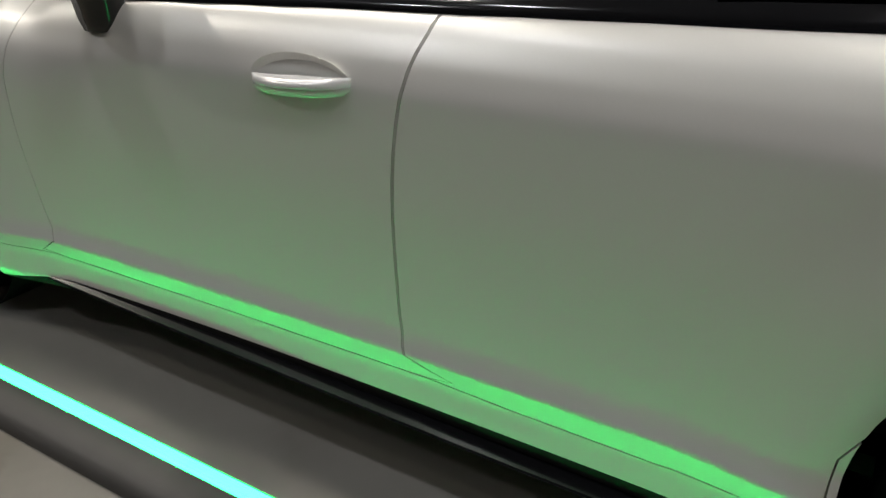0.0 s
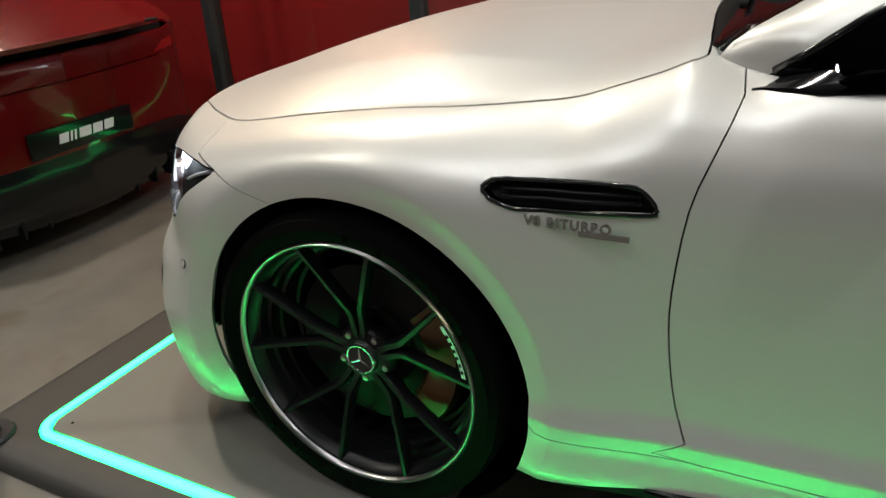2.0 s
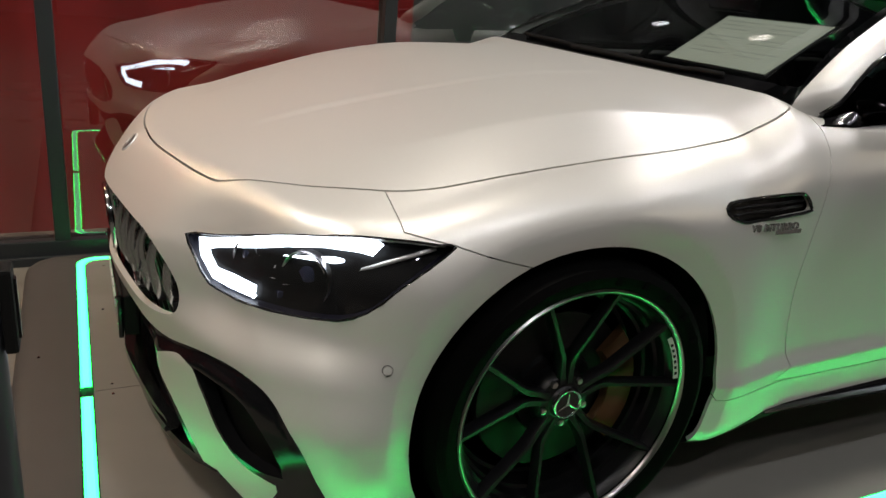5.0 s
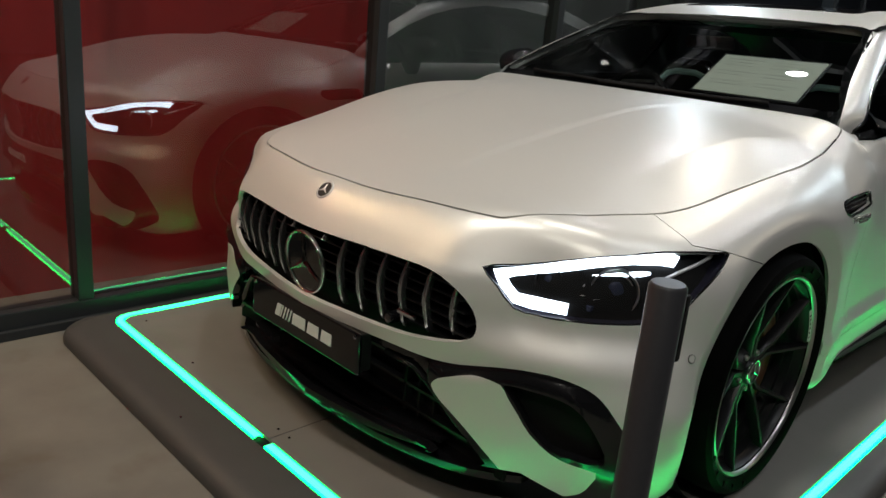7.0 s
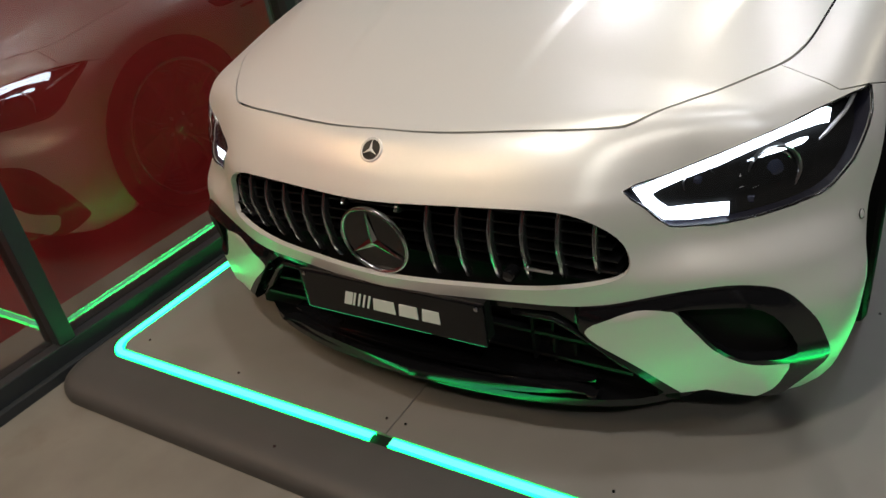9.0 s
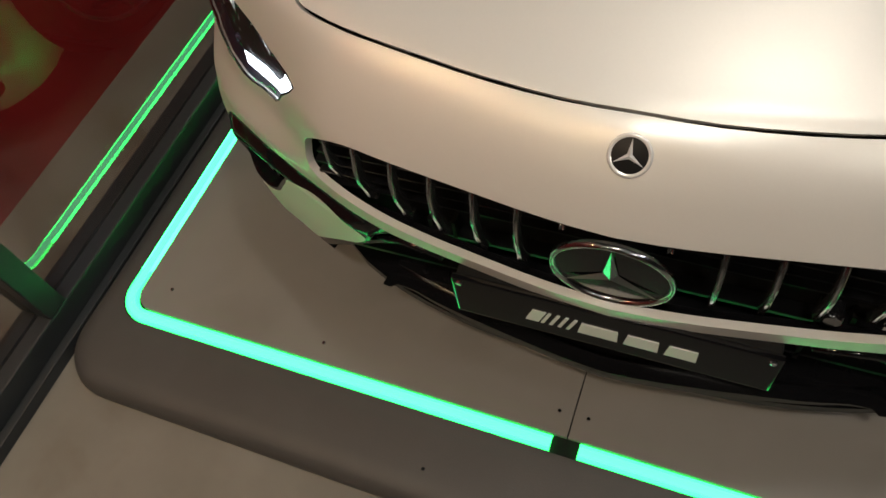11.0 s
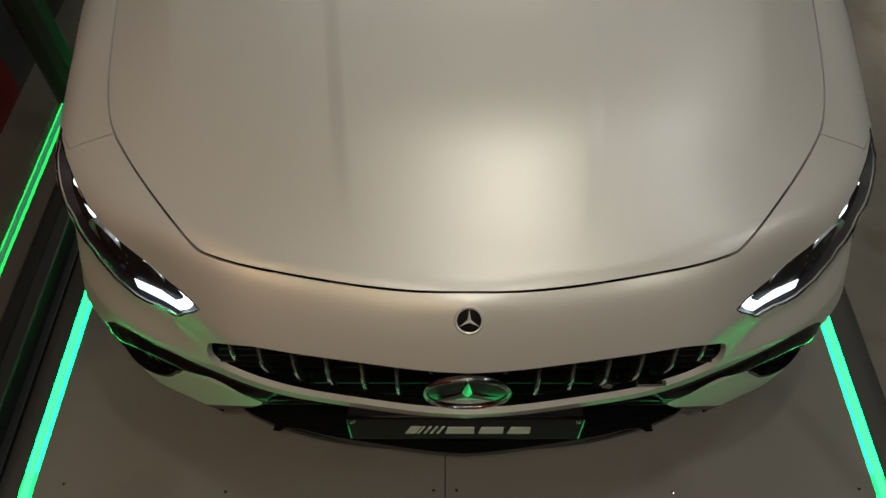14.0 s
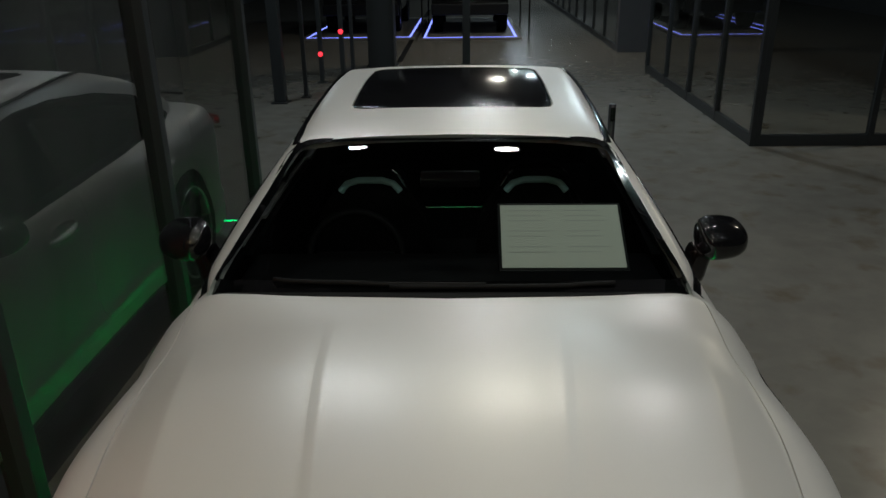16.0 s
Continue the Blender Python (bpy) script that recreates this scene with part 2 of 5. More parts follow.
HOOD = curve([-.1, .12, .19, .28, .36, .5, .65, .82, 1.0, 1.2, 1.40, 1.56, 1.60, 1.66, 1.70, 1.9, 2.1, 2.5, 2.9, 3.4, 3.9, 4.6, 5.0], [.700, .769, .786, .811, .832, .868, .901, .938, .971, .996, 1.013, 1.022, 1.012, .988, .978, .976, .981, .990, .997, 1.006, 1.02, 1.03, .98])
DROP = curve([0, .19, .28, .36, .425, .56, .705, .82, 1.02, 1.2, 1.35, 1.39, 1.46, 1.52, 1.575, 1.62, 1.75, 2.2, 4.6], [.03, .05, .068, .083, .091, .091, .087, .085, .084, .089, .086, .081, .058, .035, .008, .0, .0, .0, .03])
E_CTR = (.947, 3.897)
DOME = curve([.2, .35, .5, .65, 1.0, 1.25, 1.6], [.215, .238, .258, .275, .305, .322, .335])
LIFT = curve([.2, .40, .6, .72, .85, 1.1, 1.3, 1.5, 1.6], [0, .002, .017, .025, .030, .032, .024, .004, 0])
FOLD = curve([.2, .46, .55, .68, .80, 1.15, 1.5], [.56, .597, .612, .640, .655, .695, .73])


def body_field(x, y, z):
    """Below zero inside the painted body, roughly a distance."""
    ax = np.abs(x)
    yy = y - RAKE(z) * (1 - step(1.0, 2.0, y))
    w = W_PLAN(yy)
    slope = (W_PLAN(yy + .004) - W_PLAN(yy - .004)) / .008
    nose = 1 - step(1.05, 1.6, y)
    side = nose * SIDE_NOSE(z) + (1 - nose) * SIDE_DOOR(z)
    for c in E_CTR:
        r = np.hypot(y - c, z - .36)
        side = side + .012 * (1 - step(.47, .66, r)) - .34 * np.maximum(.447 - r, 0)
    side = side - .028 * step(.77, .95, z) * step(1.02, 1.35, y) * (1 - step(1.7, 2.1, y)) + .008 * step(.68, .8, z) * (1 - step(.92, 1.12, y))
    side = side + (1 - nose) * np.interp(z, [.29, .344, .349, .385], [0, .010, .010, 0])
    side = side + .042 * (1 - step(.36, .50, z)) * step(.12, .34, y) * (1 - step(.40, .62, y))
    d = (ax - w - side) / np.sqrt(1 + slope * slope)
    d = d + .052 * step(.47, .575, z) * (1 - step(.63, .87, z)) * step(.45, .67, ax) * (1 - step(.36, .60, y))
    top = HOOD(y) - DROP(y) * (ax / .82) ** 3.2
    front = 1 - step(1.05, 1.58, y)
    edge, fold = DOME(y), FOLD(y)
    top = top + front * step(.20, .62, y) * (.0040 * (1 - step(edge - .010, edge + .022, ax)) + .014 * np.clip((fold - ax) / (fold - edge), 0, 1))
    top = top + front * LIFT(y) * np.maximum(-smax((.28 - ax) / (fold - .28), (ax - .815) / (.815 - fold), .10), 0)
    k = .055 + .045 * step(.3, .75, y) + .05 * step(1.1, 1.5, y) - .095 * step(1.60, 1.78, y)
    f = smax((z - top) / 1.03, d, k)
    return smax(f, .125 - z, .02)


CABIN = curve([1.2, 1.55, 1.60, 1.8, 2.0, 2.28, 2.5, 2.75, 3.05, 3.4, 3.9, 4.4, 4.8, 5.0], [.86, 1.0, 1.03, 1.135, 1.225, 1.345, 1.395, 1.43, 1.447, 1.44, 1.35, 1.19, 1.05, .98])
CABIN_W = curve([1.2, 1.6, 2.0, 2.6, 3.3, 3.9, 4.4, 4.9], [.70, .798, .822, .812, .812, .79, .70, .5])


def cabin_field(x, y, z):
    ax = np.abs(x)
    w = CABIN_W(y) - (.62 * (z - 1.0)) * (1 - .15 * step(2, 4, y)) - .05 * (1 - step(.955, 1.045, z)) * (1 - step(1.66, 1.80, y))
    top = CABIN(y) - (.014 + .018 * step(1.9, 2.6, y)) * (ax / .7) ** 2.4
    return smax((z - top) / 1.05, (ax - w) / 1.15, .05)


BELT = curve([1.66, 1.74, 1.83, 2.06, 2.5, 2.9, 3.4, 3.9, 4.35], [.956, .964, .971, .978, .988, .995, 1.004, 1.02, 1.028])



# ---- hulls and panel cutting ----
def hull(field, spine, lo, hi, ys, nx, nz, extra=()):
    """Half of a closed skin, x >= 0: a box around the spine, each of its points pushed along its ray to the field's zero."""
    xs, zs = np.linspace(0, hi[0], nx), np.unique(np.r_[np.linspace(lo[2], hi[2], nz), list(extra)])
    sheets = []
    gy, gx = np.meshgrid(ys, xs, indexing="ij")
    sheets.append(np.stack([gx, gy, np.full_like(gx, hi[2])], -1))
    gy, gz = np.meshgrid(ys, zs[::-1], indexing="ij")
    sheets.append(np.stack([np.full_like(gy, hi[0]), gy, gz], -1))
    gz, gx = np.meshgrid(zs, xs, indexing="ij")
    sheets.append(np.stack([gx, np.full_like(gx, ys[0]), gz], -1))
    gz, gx = np.meshgrid(zs[::-1], xs, indexing="ij")
    sheets.append(np.stack([gx, np.full_like(gx, ys[-1]), gz], -1))
    bm = bmesh.new()
    for g in sheets:
        p = g.reshape(-1, 3)
        o = np.stack([0 * p[:, 0], np.clip(p[:, 1], spine[0], spine[1]), np.full(len(p), spine[2])], -1)
        d = p - o
        a, b = np.full(len(p), .1), np.full(len(p), 2.5)
        for _ in range(34):
            m = (a + b) / 2
            inside = field(*(o + m[:, None] * d).T) < 0
            a, b = np.where(inside, m, a), np.where(inside, b, m)
        q = o + a[:, None] * d
        verts = [bm.verts.new(v) for v in q]
        r, c = g.shape[:2]
        for i in range(r - 1):
            for j in range(c - 1):
                k = i * c + j
                bm.faces.new((verts[k], verts[k + 1], verts[k + c + 1], verts[k + c]))
    bmesh.ops.remove_doubles(bm, verts=bm.verts, dist=.0004)
    bmesh.ops.recalc_face_normals(bm, faces=bm.faces)
    return bm


TOP, FRONT, SIDE, WRAP = ((1, 0, 0), (0, 1, 0)), ((1, 0, 0), (0, 0, 1)), ((0, 1, 0), (0, 0, 1)), ((1, 1, 0), (0, 0, 1))


def flat(co, view):
    return (co.dot(Vector(view[0])), co.dot(Vector(view[1])))


def score(bm, poly, view, where, reach=.035, closed=True):
    """Cuts the skin along the outline of a polygon that is given in a view."""
    a, b = Vector(view[0]), Vector(view[1])
    lo = [min(p[i] for p in poly) - reach for i in (0, 1)]
    hi = [max(p[i] for p in poly) + reach for i in (0, 1)]
    near = set()
    for f in bm.faces:
        c = f.calc_center_median()
        s, t = c.dot(a), c.dot(b)
        if lo[0] < s < hi[0] and lo[1] < t < hi[1] and where(c):
            near.add(f)
    for p, q in zip(poly, poly[1:] + (poly[:1] if closed else [])):
        n2 = Vector((p[1] - q[1], q[0] - p[0]))
        if n2.length < 1e-6:
            continue
        x0, x1, y0, y1 = min(p[0], q[0]) - reach, max(p[0], q[0]) + reach, min(p[1], q[1]) - reach, max(p[1], q[1]) + reach
        faces = []
        for f in near:
            if f.is_valid:
                s, t = flat(f.calc_center_median(), view)
                if x0 < s < x1 and y0 < t < y1:
                    faces.append(f)
        if not faces:
            continue
        geom = faces + list({e for f in faces for e in f.edges}) + list({v for f in faces for v in f.verts})
        res = bmesh.ops.bisect_plane(bm, geom=geom, dist=1e-5, plane_co=a * (p[0] / a.length_squared) + b * p[1], plane_no=(n2[0] * a + n2[1] * b).normalized())
        near = {f for f in near if f.is_valid} | {g for g in res["geom"] if isinstance(g, bmesh.types.BMFace)}


def inside(p, poly):
    hit, j = False, len(poly) - 1
    for i in range(len(poly)):
        (x1, y1), (x2, y2) = poly[i], poly[j]
        if (y1 > p[1]) != (y2 > p[1]) and p[0] < (x2 - x1) * (p[1] - y1) / (y2 - y1) + x1:
            hit = not hit
        j = i
    return hit


def grown(poly, d):
    """The polygon with its sides moved outwards by d."""
    area = sum(p[0] * q[1] - q[0] * p[1] for p, q in zip(poly, poly[1:] + poly[:1]))
    s, out = (1 if area > 0 else -1), []
    for i, p in enumerate(poly):
        a, b = Vector(p) - Vector(poly[i - 1]), Vector(poly[(i + 1) % len(poly)]) - Vector(p)
        na, nb = Vector((a.y, -a.x)).normalized() * s, Vector((b.y, -b.x)).normalized() * s
        m = na + nb
        out.append(tuple(Vector(p) + m * (d / max(.4, m.dot(na)))))
    return out


def fine(poly, closed=True, n=4):
    """Rounds a polygon by a Catmull-Rom curve."""
    pts, out, k = [Vector(p) for p in poly], [], len(poly)
    for i in range(k if closed else k - 1):
        if closed:
            p0, p1, p2, p3 = pts[i - 1], pts[i], pts[(i + 1) % k], pts[(i + 2) % k]
        else:
            p0, p1, p2, p3 = pts[max(i - 1, 0)], pts[i], pts[i + 1], pts[min(i + 2, k - 1)]
        for j in range(n):
            t = j / n
            out.append(tuple(.5 * (2 * p1 + (p2 - p0) * t + (2 * p0 - 5 * p1 + 4 * p2 - p3) * t * t + (3 * p1 - p0 - 3 * p2 + p3) * t ** 3)))
    return out if closed else out + [tuple(pts[-1])]


def panels(bm, cuts):
    """cuts: name, polygon, view, where, gap. Scores all outlines, then sorts the faces by the first polygon that holds them."""
    full = []
    for name, poly, view, where, gap in cuts:
        if gap:
            full += [(name, grown(poly, -gap / 2), view, where), ("gap", grown(poly, gap / 2), view, where)]
        else:
            full.append((name, poly, view, where))
    for name, poly, view, where in full:
        score(bm, poly, view, where)
    boxes = [(min(p[0] for p in poly), max(p[0] for p in poly), min(p[1] for p in poly), max(p[1] for p in poly)) for _, poly, _, _ in full]
    found = {}
    for f in bm.faces:
        c = f.calc_center_median()
        tag = "rest"
        for (name, poly, view, where), (x0, x1, y0, y1) in zip(full, boxes):
            s, t = flat(c, view)
            if x0 <= s <= x1 and y0 <= t <= y1 and where(c) and inside((s, t), poly):
                tag = name
                break
        found.setdefault(tag, []).append(f)
    return found


def skin(faces, mirror=None, thick=0.0):
    """A mesh of its own from some faces; mirror: 'both' joins the other half, 'other' gives that half alone."""
    bm, made = bmesh.new(), {}

    def vert(v, s):
        key = (v.index, s if abs(v.co.x) > 1e-5 else 1)
        if key not in made:
            made[key] = bm.verts.new((v.co.x * s, v.co.y, v.co.z))
        return made[key]
    for s in {None: (1,), "other": (-1,), "both": (1, -1)}[mirror]:
        for f in faces:
            vs = [vert(v, s) for v in f.verts]
            try:
                bm.faces.new(vs if s > 0 else vs[::-1])
            except ValueError:
                pass
    bm.normal_update()
    return rimmed(bm, thick) if thick else bm


def rimmed(bm, thick):
    """Turns the open rims of a skin inwards, so that it shows a thickness."""
    bm.normal_update()
    edge = [e for e in bm.edges if e.is_boundary]
    move = {v: v.co - v.normal * thick for e in edge for v in e.verts}
    back = {v: bm.verts.new(co) for v, co in move.items()}
    for e in edge:
        a, b = e.verts
        order = [v for v in e.link_faces[0].verts]
        if order[(order.index(a) + 1) % len(order)] is b:
            a, b = b, a
        bm.faces.new((a, b, back[b], back[a]))
    return bm


def field_at(field, start, way, far=2.0):
    """Where a ray from outside first meets a field."""
    p, d = Vector(start), Vector(way).normalized()
    s = np.arange(0, far, .004)
    v = field(p.x + s * d.x, p.y + s * d.y, p.z + s * d.z)
    k = np.nonzero(v < 0)[0]
    return p + d * float(s[k[0]]) if len(k) else None


def on_front(x, z, out=0.0):
    p = field_at(body_field, (x, -.5, z), (0, 1, 0))
    e = .004
    n = Vector([float(body_field(p.x + a, p.y + b, p.z + c) - body_field(p.x - a, p.y - b, p.z - c)) for a, b, c in ((e, 0, 0), (0, e, 0), (0, 0, e))]).normalized()
    return p + n * out


def on_side(y, z, out=0.0, sign=1):
    p = field_at(body_field, (1.5, y, z), (-1, 0, 0))
    return Vector(((p.x + out) * sign, p.y, p.z))


def on_wrap(s, z, out=0.0):
    """The point of the nose whose x + y is s."""
    p = field_at(body_field, (s / 2 + .7, s / 2 - .7, z), (-1, 1, 0), 3)
    return p + Vector((out * .7, -out * .7, 0))




# ---- the hall ----
FLOOR_Z = -.055
GX = -1.30  # the glass wall beside the platform
tagged(part("floor", box((-9, -14, FLOOR_Z - .2), (12, 46, FLOOR_Z)), M_FLOOR), "polished stained concrete floor of a hall", "floor", kind="structure")
tagged(part("ceiling", box((-9, -14, 5.2), (12, 46, 5.4)), M_CEIL), "dark open hall ceiling", "ceiling", kind="structure")
for name, lo, hi in (("wall_west", (-9.2, -14, FLOOR_Z), (-9, 46, 5.2)), ("wall_east", (12, -14, FLOOR_Z), (12.2, 46, 5.2)),
                     ("wall_south", (-9, -14.2, FLOOR_Z), (12, -14, 5.2)), ("wall_north", (-9, 46, FLOOR_Z), (12, 46.2, 5.2))):
    tagged(part(name, box(lo, hi), M_WALL), "dark panelled wall that closes the hall", "wall", kind="structure")

# ceiling spots and the two front fills, each on a rod to the slab above it
first = None
for lx, ly, lz, size, watts, tone in LAMPS:
    top = (3.13 if GX - .5 < lx < GX else 5.21) - lz
    if first is None:
        first = thing("ceiling_spot", "round black ceiling spotlight with a warm white face", "lamp", (lx, ly, lz), "ceiling spots")
        part("housing", spin([(.115, .0), (.13, .0), (.135, .01), (.135, .13), (.12, .145), (.0001, .145)], 32, "z"), M_MATT, first, "", True, 40)
        part("reflector", spin([(.0001, .04), (.08, .035), (.115, .004)], 32, "z"), M_SILVER, first, "", True, 40)
        part("rod", tube([(0, 0, .14), (0, 0, top)], .012), M_MATT, first)
        shared = first.children_recursive
    else:
        ob = thing("ceiling_spot", "round black ceiling spotlight with a warm white face", "lamp", (lx, ly, lz), "ceiling spots")
        for src in shared[:2]:
            piece = new(src.name.split(".")[0], src.data)
            piece.parent = ob
        part("rod", tube([(0, 0, .14), (0, 0, top)], .012), M_MATT, ob)
# housings for the added fill strips over the red wall
for lx, ly in FILL_STRIPS:
    ob = thing("strip_lamp", "added slim fill lamp under the ceiling of the glass room", "lamp", (lx, ly, 3.08), "strip lamps")
    part("profile", box((-.04, -1.22, .0), (.04, 1.22, .045), .004), M_MATT, ob)

# platform under the white car
plat = thing("car_platform", "low grey display platform with dark rounded edge and light strip", "platform", (0, 0, FLOOR_Z), "")
X0, X1, Y0, Y1 = -1.238, 1.215, -.225, 5.33
LX0, LX1, LY0, LY1, LW = -1.162, 1.117, -.040, 5.12, .031


def ring(outer, inner, z0, z1):
    bm = bmesh.new()
    a, b = [bm.verts.new((*p, z1)) for p in outer], [bm.verts.new((*p, z1)) for p in inner]
    c = [bm.verts.new((*p, z0)) for p in outer]
    d = [bm.verts.new((*p, z0)) for p in inner]
    n = len(outer)
    for i in range(n):
        j = (i + 1) % n
        for q in ((a[i], a[j], b[j], b[i]), (c[i], c[j], a[j], a[i]), (b[i], b[j], d[j], d[i])):
            bm.faces.new(q)
    bmesh.ops.recalc_face_normals(bm, faces=bm.faces)
    return bm


rim = []
for inset, z in ((0, 0), (0, .018), (.006, .034), (.022, .047), (.045, .053), (.06, .0545)):
    rim.append((rounded(X0 + inset, X1 - inset, Y0 + inset, Y1 - inset, .14 - inset, 10), z))
rim.append((rounded(LX0 - .004, LX1 + .004, LY0 - .004, LY1 + .004, .084, 10), .0548))
bm = bmesh.new()
loops = [[bm.verts.new((*p, z)) for p in pts] for pts, z in rim]
for a, b in zip(loops, loops[1:]):
    for i in range(len(a)):
        j = (i + 1) % len(a)
        bm.faces.new((a[i], a[j], b[j], b[i]))
part("edge", bm, M_EDGE, plat, "dark rounded rubber edge", True, 60)
# two floor plates with a seam, and the strip in halves with black gaps at the seam
SEAM = -.045
for x0, x1 in ((LX0 + LW + .004, SEAM - .0015), (SEAM + .0015, LX1 - LW - .004)):
    pts = rounded(x0, x1, LY0 + LW + .004, LY1 - LW - .004, .05, 8)
    left = x0 < SEAM - .5
    keep = [((SEAM - .0015 if left else SEAM + .0015), p[1]) if (left and p[0] > x1 - .051) or (not left and p[0] < x0 + .051) else p for p in pts]
    keep = [p if abs(p[0] - (SEAM)) > .01 else (p[0], LY0 + LW + .004 if p[1] < 1 else LY1 - LW - .004) for p in keep]
    clean = [p for i, p in enumerate(keep) if (Vector(p) - Vector(keep[i - 1])).length > 1e-4]
    part("deck_plate", prism(clean, .02, .055, "xy"), M_GREYPLATE, plat, "grey deck plate")
part("strip_bed", box((LX0 - .01, LY0 - .01, .0), (LX1 + .01, LY1 + .01, .046)), M_MATT, plat)
out_p, in_p = rounded(LX0, LX1, LY0, LY1, .08, 12), rounded(LX0 + LW, LX1 - LW, LY0 + LW, LY1 - LW, .08 - LW, 12)
glare_out, glare_in = rounded(LX0 + .006, LX1 - .006, LY0 + .006, LY1 - .006, .074, 12), rounded(LX0 + LW - .006, LX1 - LW + .006, LY0 + LW - .006, LY1 - LW + .006, .086 - LW, 12)
for side in (-1, 1):
    for ahead in (True, False):
        bm = ring(out_p, in_p, .045, .0555)
        for co, no in (((SEAM + side * .028, 0, 0), (-side, 0, 0)), ((0, LY0 + .13, 0), (0, 1 if ahead else -1, 0))):
            bmesh.ops.bisect_plane(bm, geom=bm.verts[:] + bm.edges[:] + bm.faces[:], plane_co=co, plane_no=no, clear_outer=True)
        strip = part("light_strip", bm, M_LEDFRONT if ahead else M_LED, plat, "glowing green light strip let into the deck")
        # glare overlay: a thin pale ring on top of the green strip
        bm = ring(glare_out, glare_in, .050, .0572)
        for co, no in (((SEAM + side * .029, 0, 0), (-side, 0, 0)), ((0, LY0 + .13, 0), (0, 1 if ahead else -1, 0))):
            bmesh.ops.bisect_plane(bm, geom=bm.verts[:] + bm.edges[:] + bm.faces[:], plane_co=co, plane_no=no, clear_outer=True)
        part("strip_core", bm, M_LEDGLARE, strip, "pale overexposed glare laid over the light strip")
for sx, sy in ((SEAM - .03, .045), (SEAM + .03, .045), (-.62, .04), (.55, .04), (1.04, .05), (-.30, -.155), (.45, -.16), (1.0, .9), (-1.05, .06)):
    part("screw", spin([(0.0001, .0575), (.0034, .0575), (.0046, .0555), (.0046, .05)], 10, "z"), M_DARKCHROME, plat).location = (sx, sy, 0)

# glass wall beside the platform
def pane_part(lo, hi, face, parent):
    """A glass pane whose outer face mirrors; its other faces are clear."""
    pane = part("pane", box(lo, hi), M_CLEAR, parent)
    pane.data.materials.append(M_PANE)
    for f in pane.data.polygons:
        if f.normal.dot(Vector(face)) > .9:
            f.material_index = 1
    pane.visible_shadow = False
    return pane


wall = thing("glass_wall", "anthracite framed glass wall with a red room behind it", "glass wall", (GX, 0, FLOOR_Z), kind="structure")
part("bottom_rail", box((-.06, -11, 0), (.035, 4.13, .10), .006), M_FRAME, wall)
part("floor_channel", box((.035, -11, 0), (.06, 4.13, .035), .003), M_FRAME, wall)
part("top_rail", box((-.06, -11, 3.0), (.035, 4.13, 3.12)), M_FRAME, wall)
POSTS = [-10.95, -9.6, -8.3, -6.95, -5.6, -4.2, -2.8, -1.42, -.085, 1.33, 2.68, 4.1]
for py in POSTS:
    part("post", box((-.06, py - .03, .10), (.035, py + .03, 3.0), .004), M_FRAME, wall)
for y0, y1 in zip(POSTS, POSTS[1:]):
    pane_part((-.016, y0 + .03, .10), (-.006, y1 - .03, 3.0), (1, 0, 0), wall)
tagged(part("wall_red", box((GX - .45, -11, FLOOR_Z), (GX - .40, 1.62, 3.1)), M_REDWALL), "plain deep red wall behind the glass", "wall", kind="structure")
tagged(part("wall_dark", box((GX - .45, 1.62, FLOOR_Z), (GX - .40, 4.14, 3.1)), M_WALL), "plain dark wall behind the glass", "wall", kind="structure")
tagged(part("wall_end", box((GX - .45, 4.14, FLOOR_Z), (GX - .065, 4.2, 3.1)), M_WALL), "dark end panel of the glass room", "wall", kind="structure")
tagged(part("ceiling_room", box((GX - .45, -11, 3.12), (GX + .03, 4.2, 3.2)), M_CEIL), "dark ceiling slab over the glass room", "ceiling", kind="structure")

# bollards at the platform's corners
post = thing("barrier_post", "slim dark grey barrier post with a belt box", "bollard", (1.165, -.115, .0), "barrier posts")
part("tube", spin([(.0001, .885), (.024, .885), (.0275, .88), (.0275, .02), (.0275, .0)], 28, "z"), M_POST, post, "", True, 40)
part("foot_flange", spin([(.0275, .012), (.055, .012), (.06, .006), (.06, 0)], 28, "z"), M_POST, post, "", True, 40)
part("belt_box", box((-.018, .027, .76), (.018, .042, .865), .004), M_MATT, post, "black belt box")
part("belt_slot", box((-.006, .042, .775), (.006, .045, .85)), M_SATIN, post)
copy_thing(post, pose(1.165, 5.21, 0, 0, 0, 180))


# ---- the white car ----
GRILLE = [(-.12, .655), (-.05, .655), (.0, .655), (.06, .655), (.2, .656), (.33, .655), (.427, .65), (.486, .629), (.534, .586), (.557, .532), (.549, .50), (.504, .481), (.428, .468), (.33, .460), (.207, .458), (.06, .457), (.0, .457), (-.05, .457), (-.12, .457)]
LAMP = [(.733, .673), (.784, .637), (.845, .590), (.92, .583), (1.0, .584), (1.09, .585), (1.196, .589), (1.285, .596), (1.365, .621), (1.435, .669), (1.50, .712), (1.546, .746), (1.505, .750), (1.44, .753), (1.30, .752), (1.20, .743), (1.09, .732), (.922, .701), (.82, .686)]
LAMP = fine(LAMP, True, 2)
BAR_OUT = [(1.366, .740), (1.331, .749), (1.211, .742), (1.093, .728), (1.006, .711), (.921, .693), (.83, .677), (.768, .668), (.790, .637), (.842, .598), (.906, .590), (1.014, .591)]
BAR_IN = [(1.345, .719), (1.307, .721), (1.205, .719), (1.091, .704), (1.001, .686), (.914, .671), (.84, .659), (.818, .653), (.832, .638), (.857, .622), (.922, .619), (1.018, .618)]
BLADE = [(1.085, .686), (1.16, .693), (1.245, .700), (1.270, .702)]
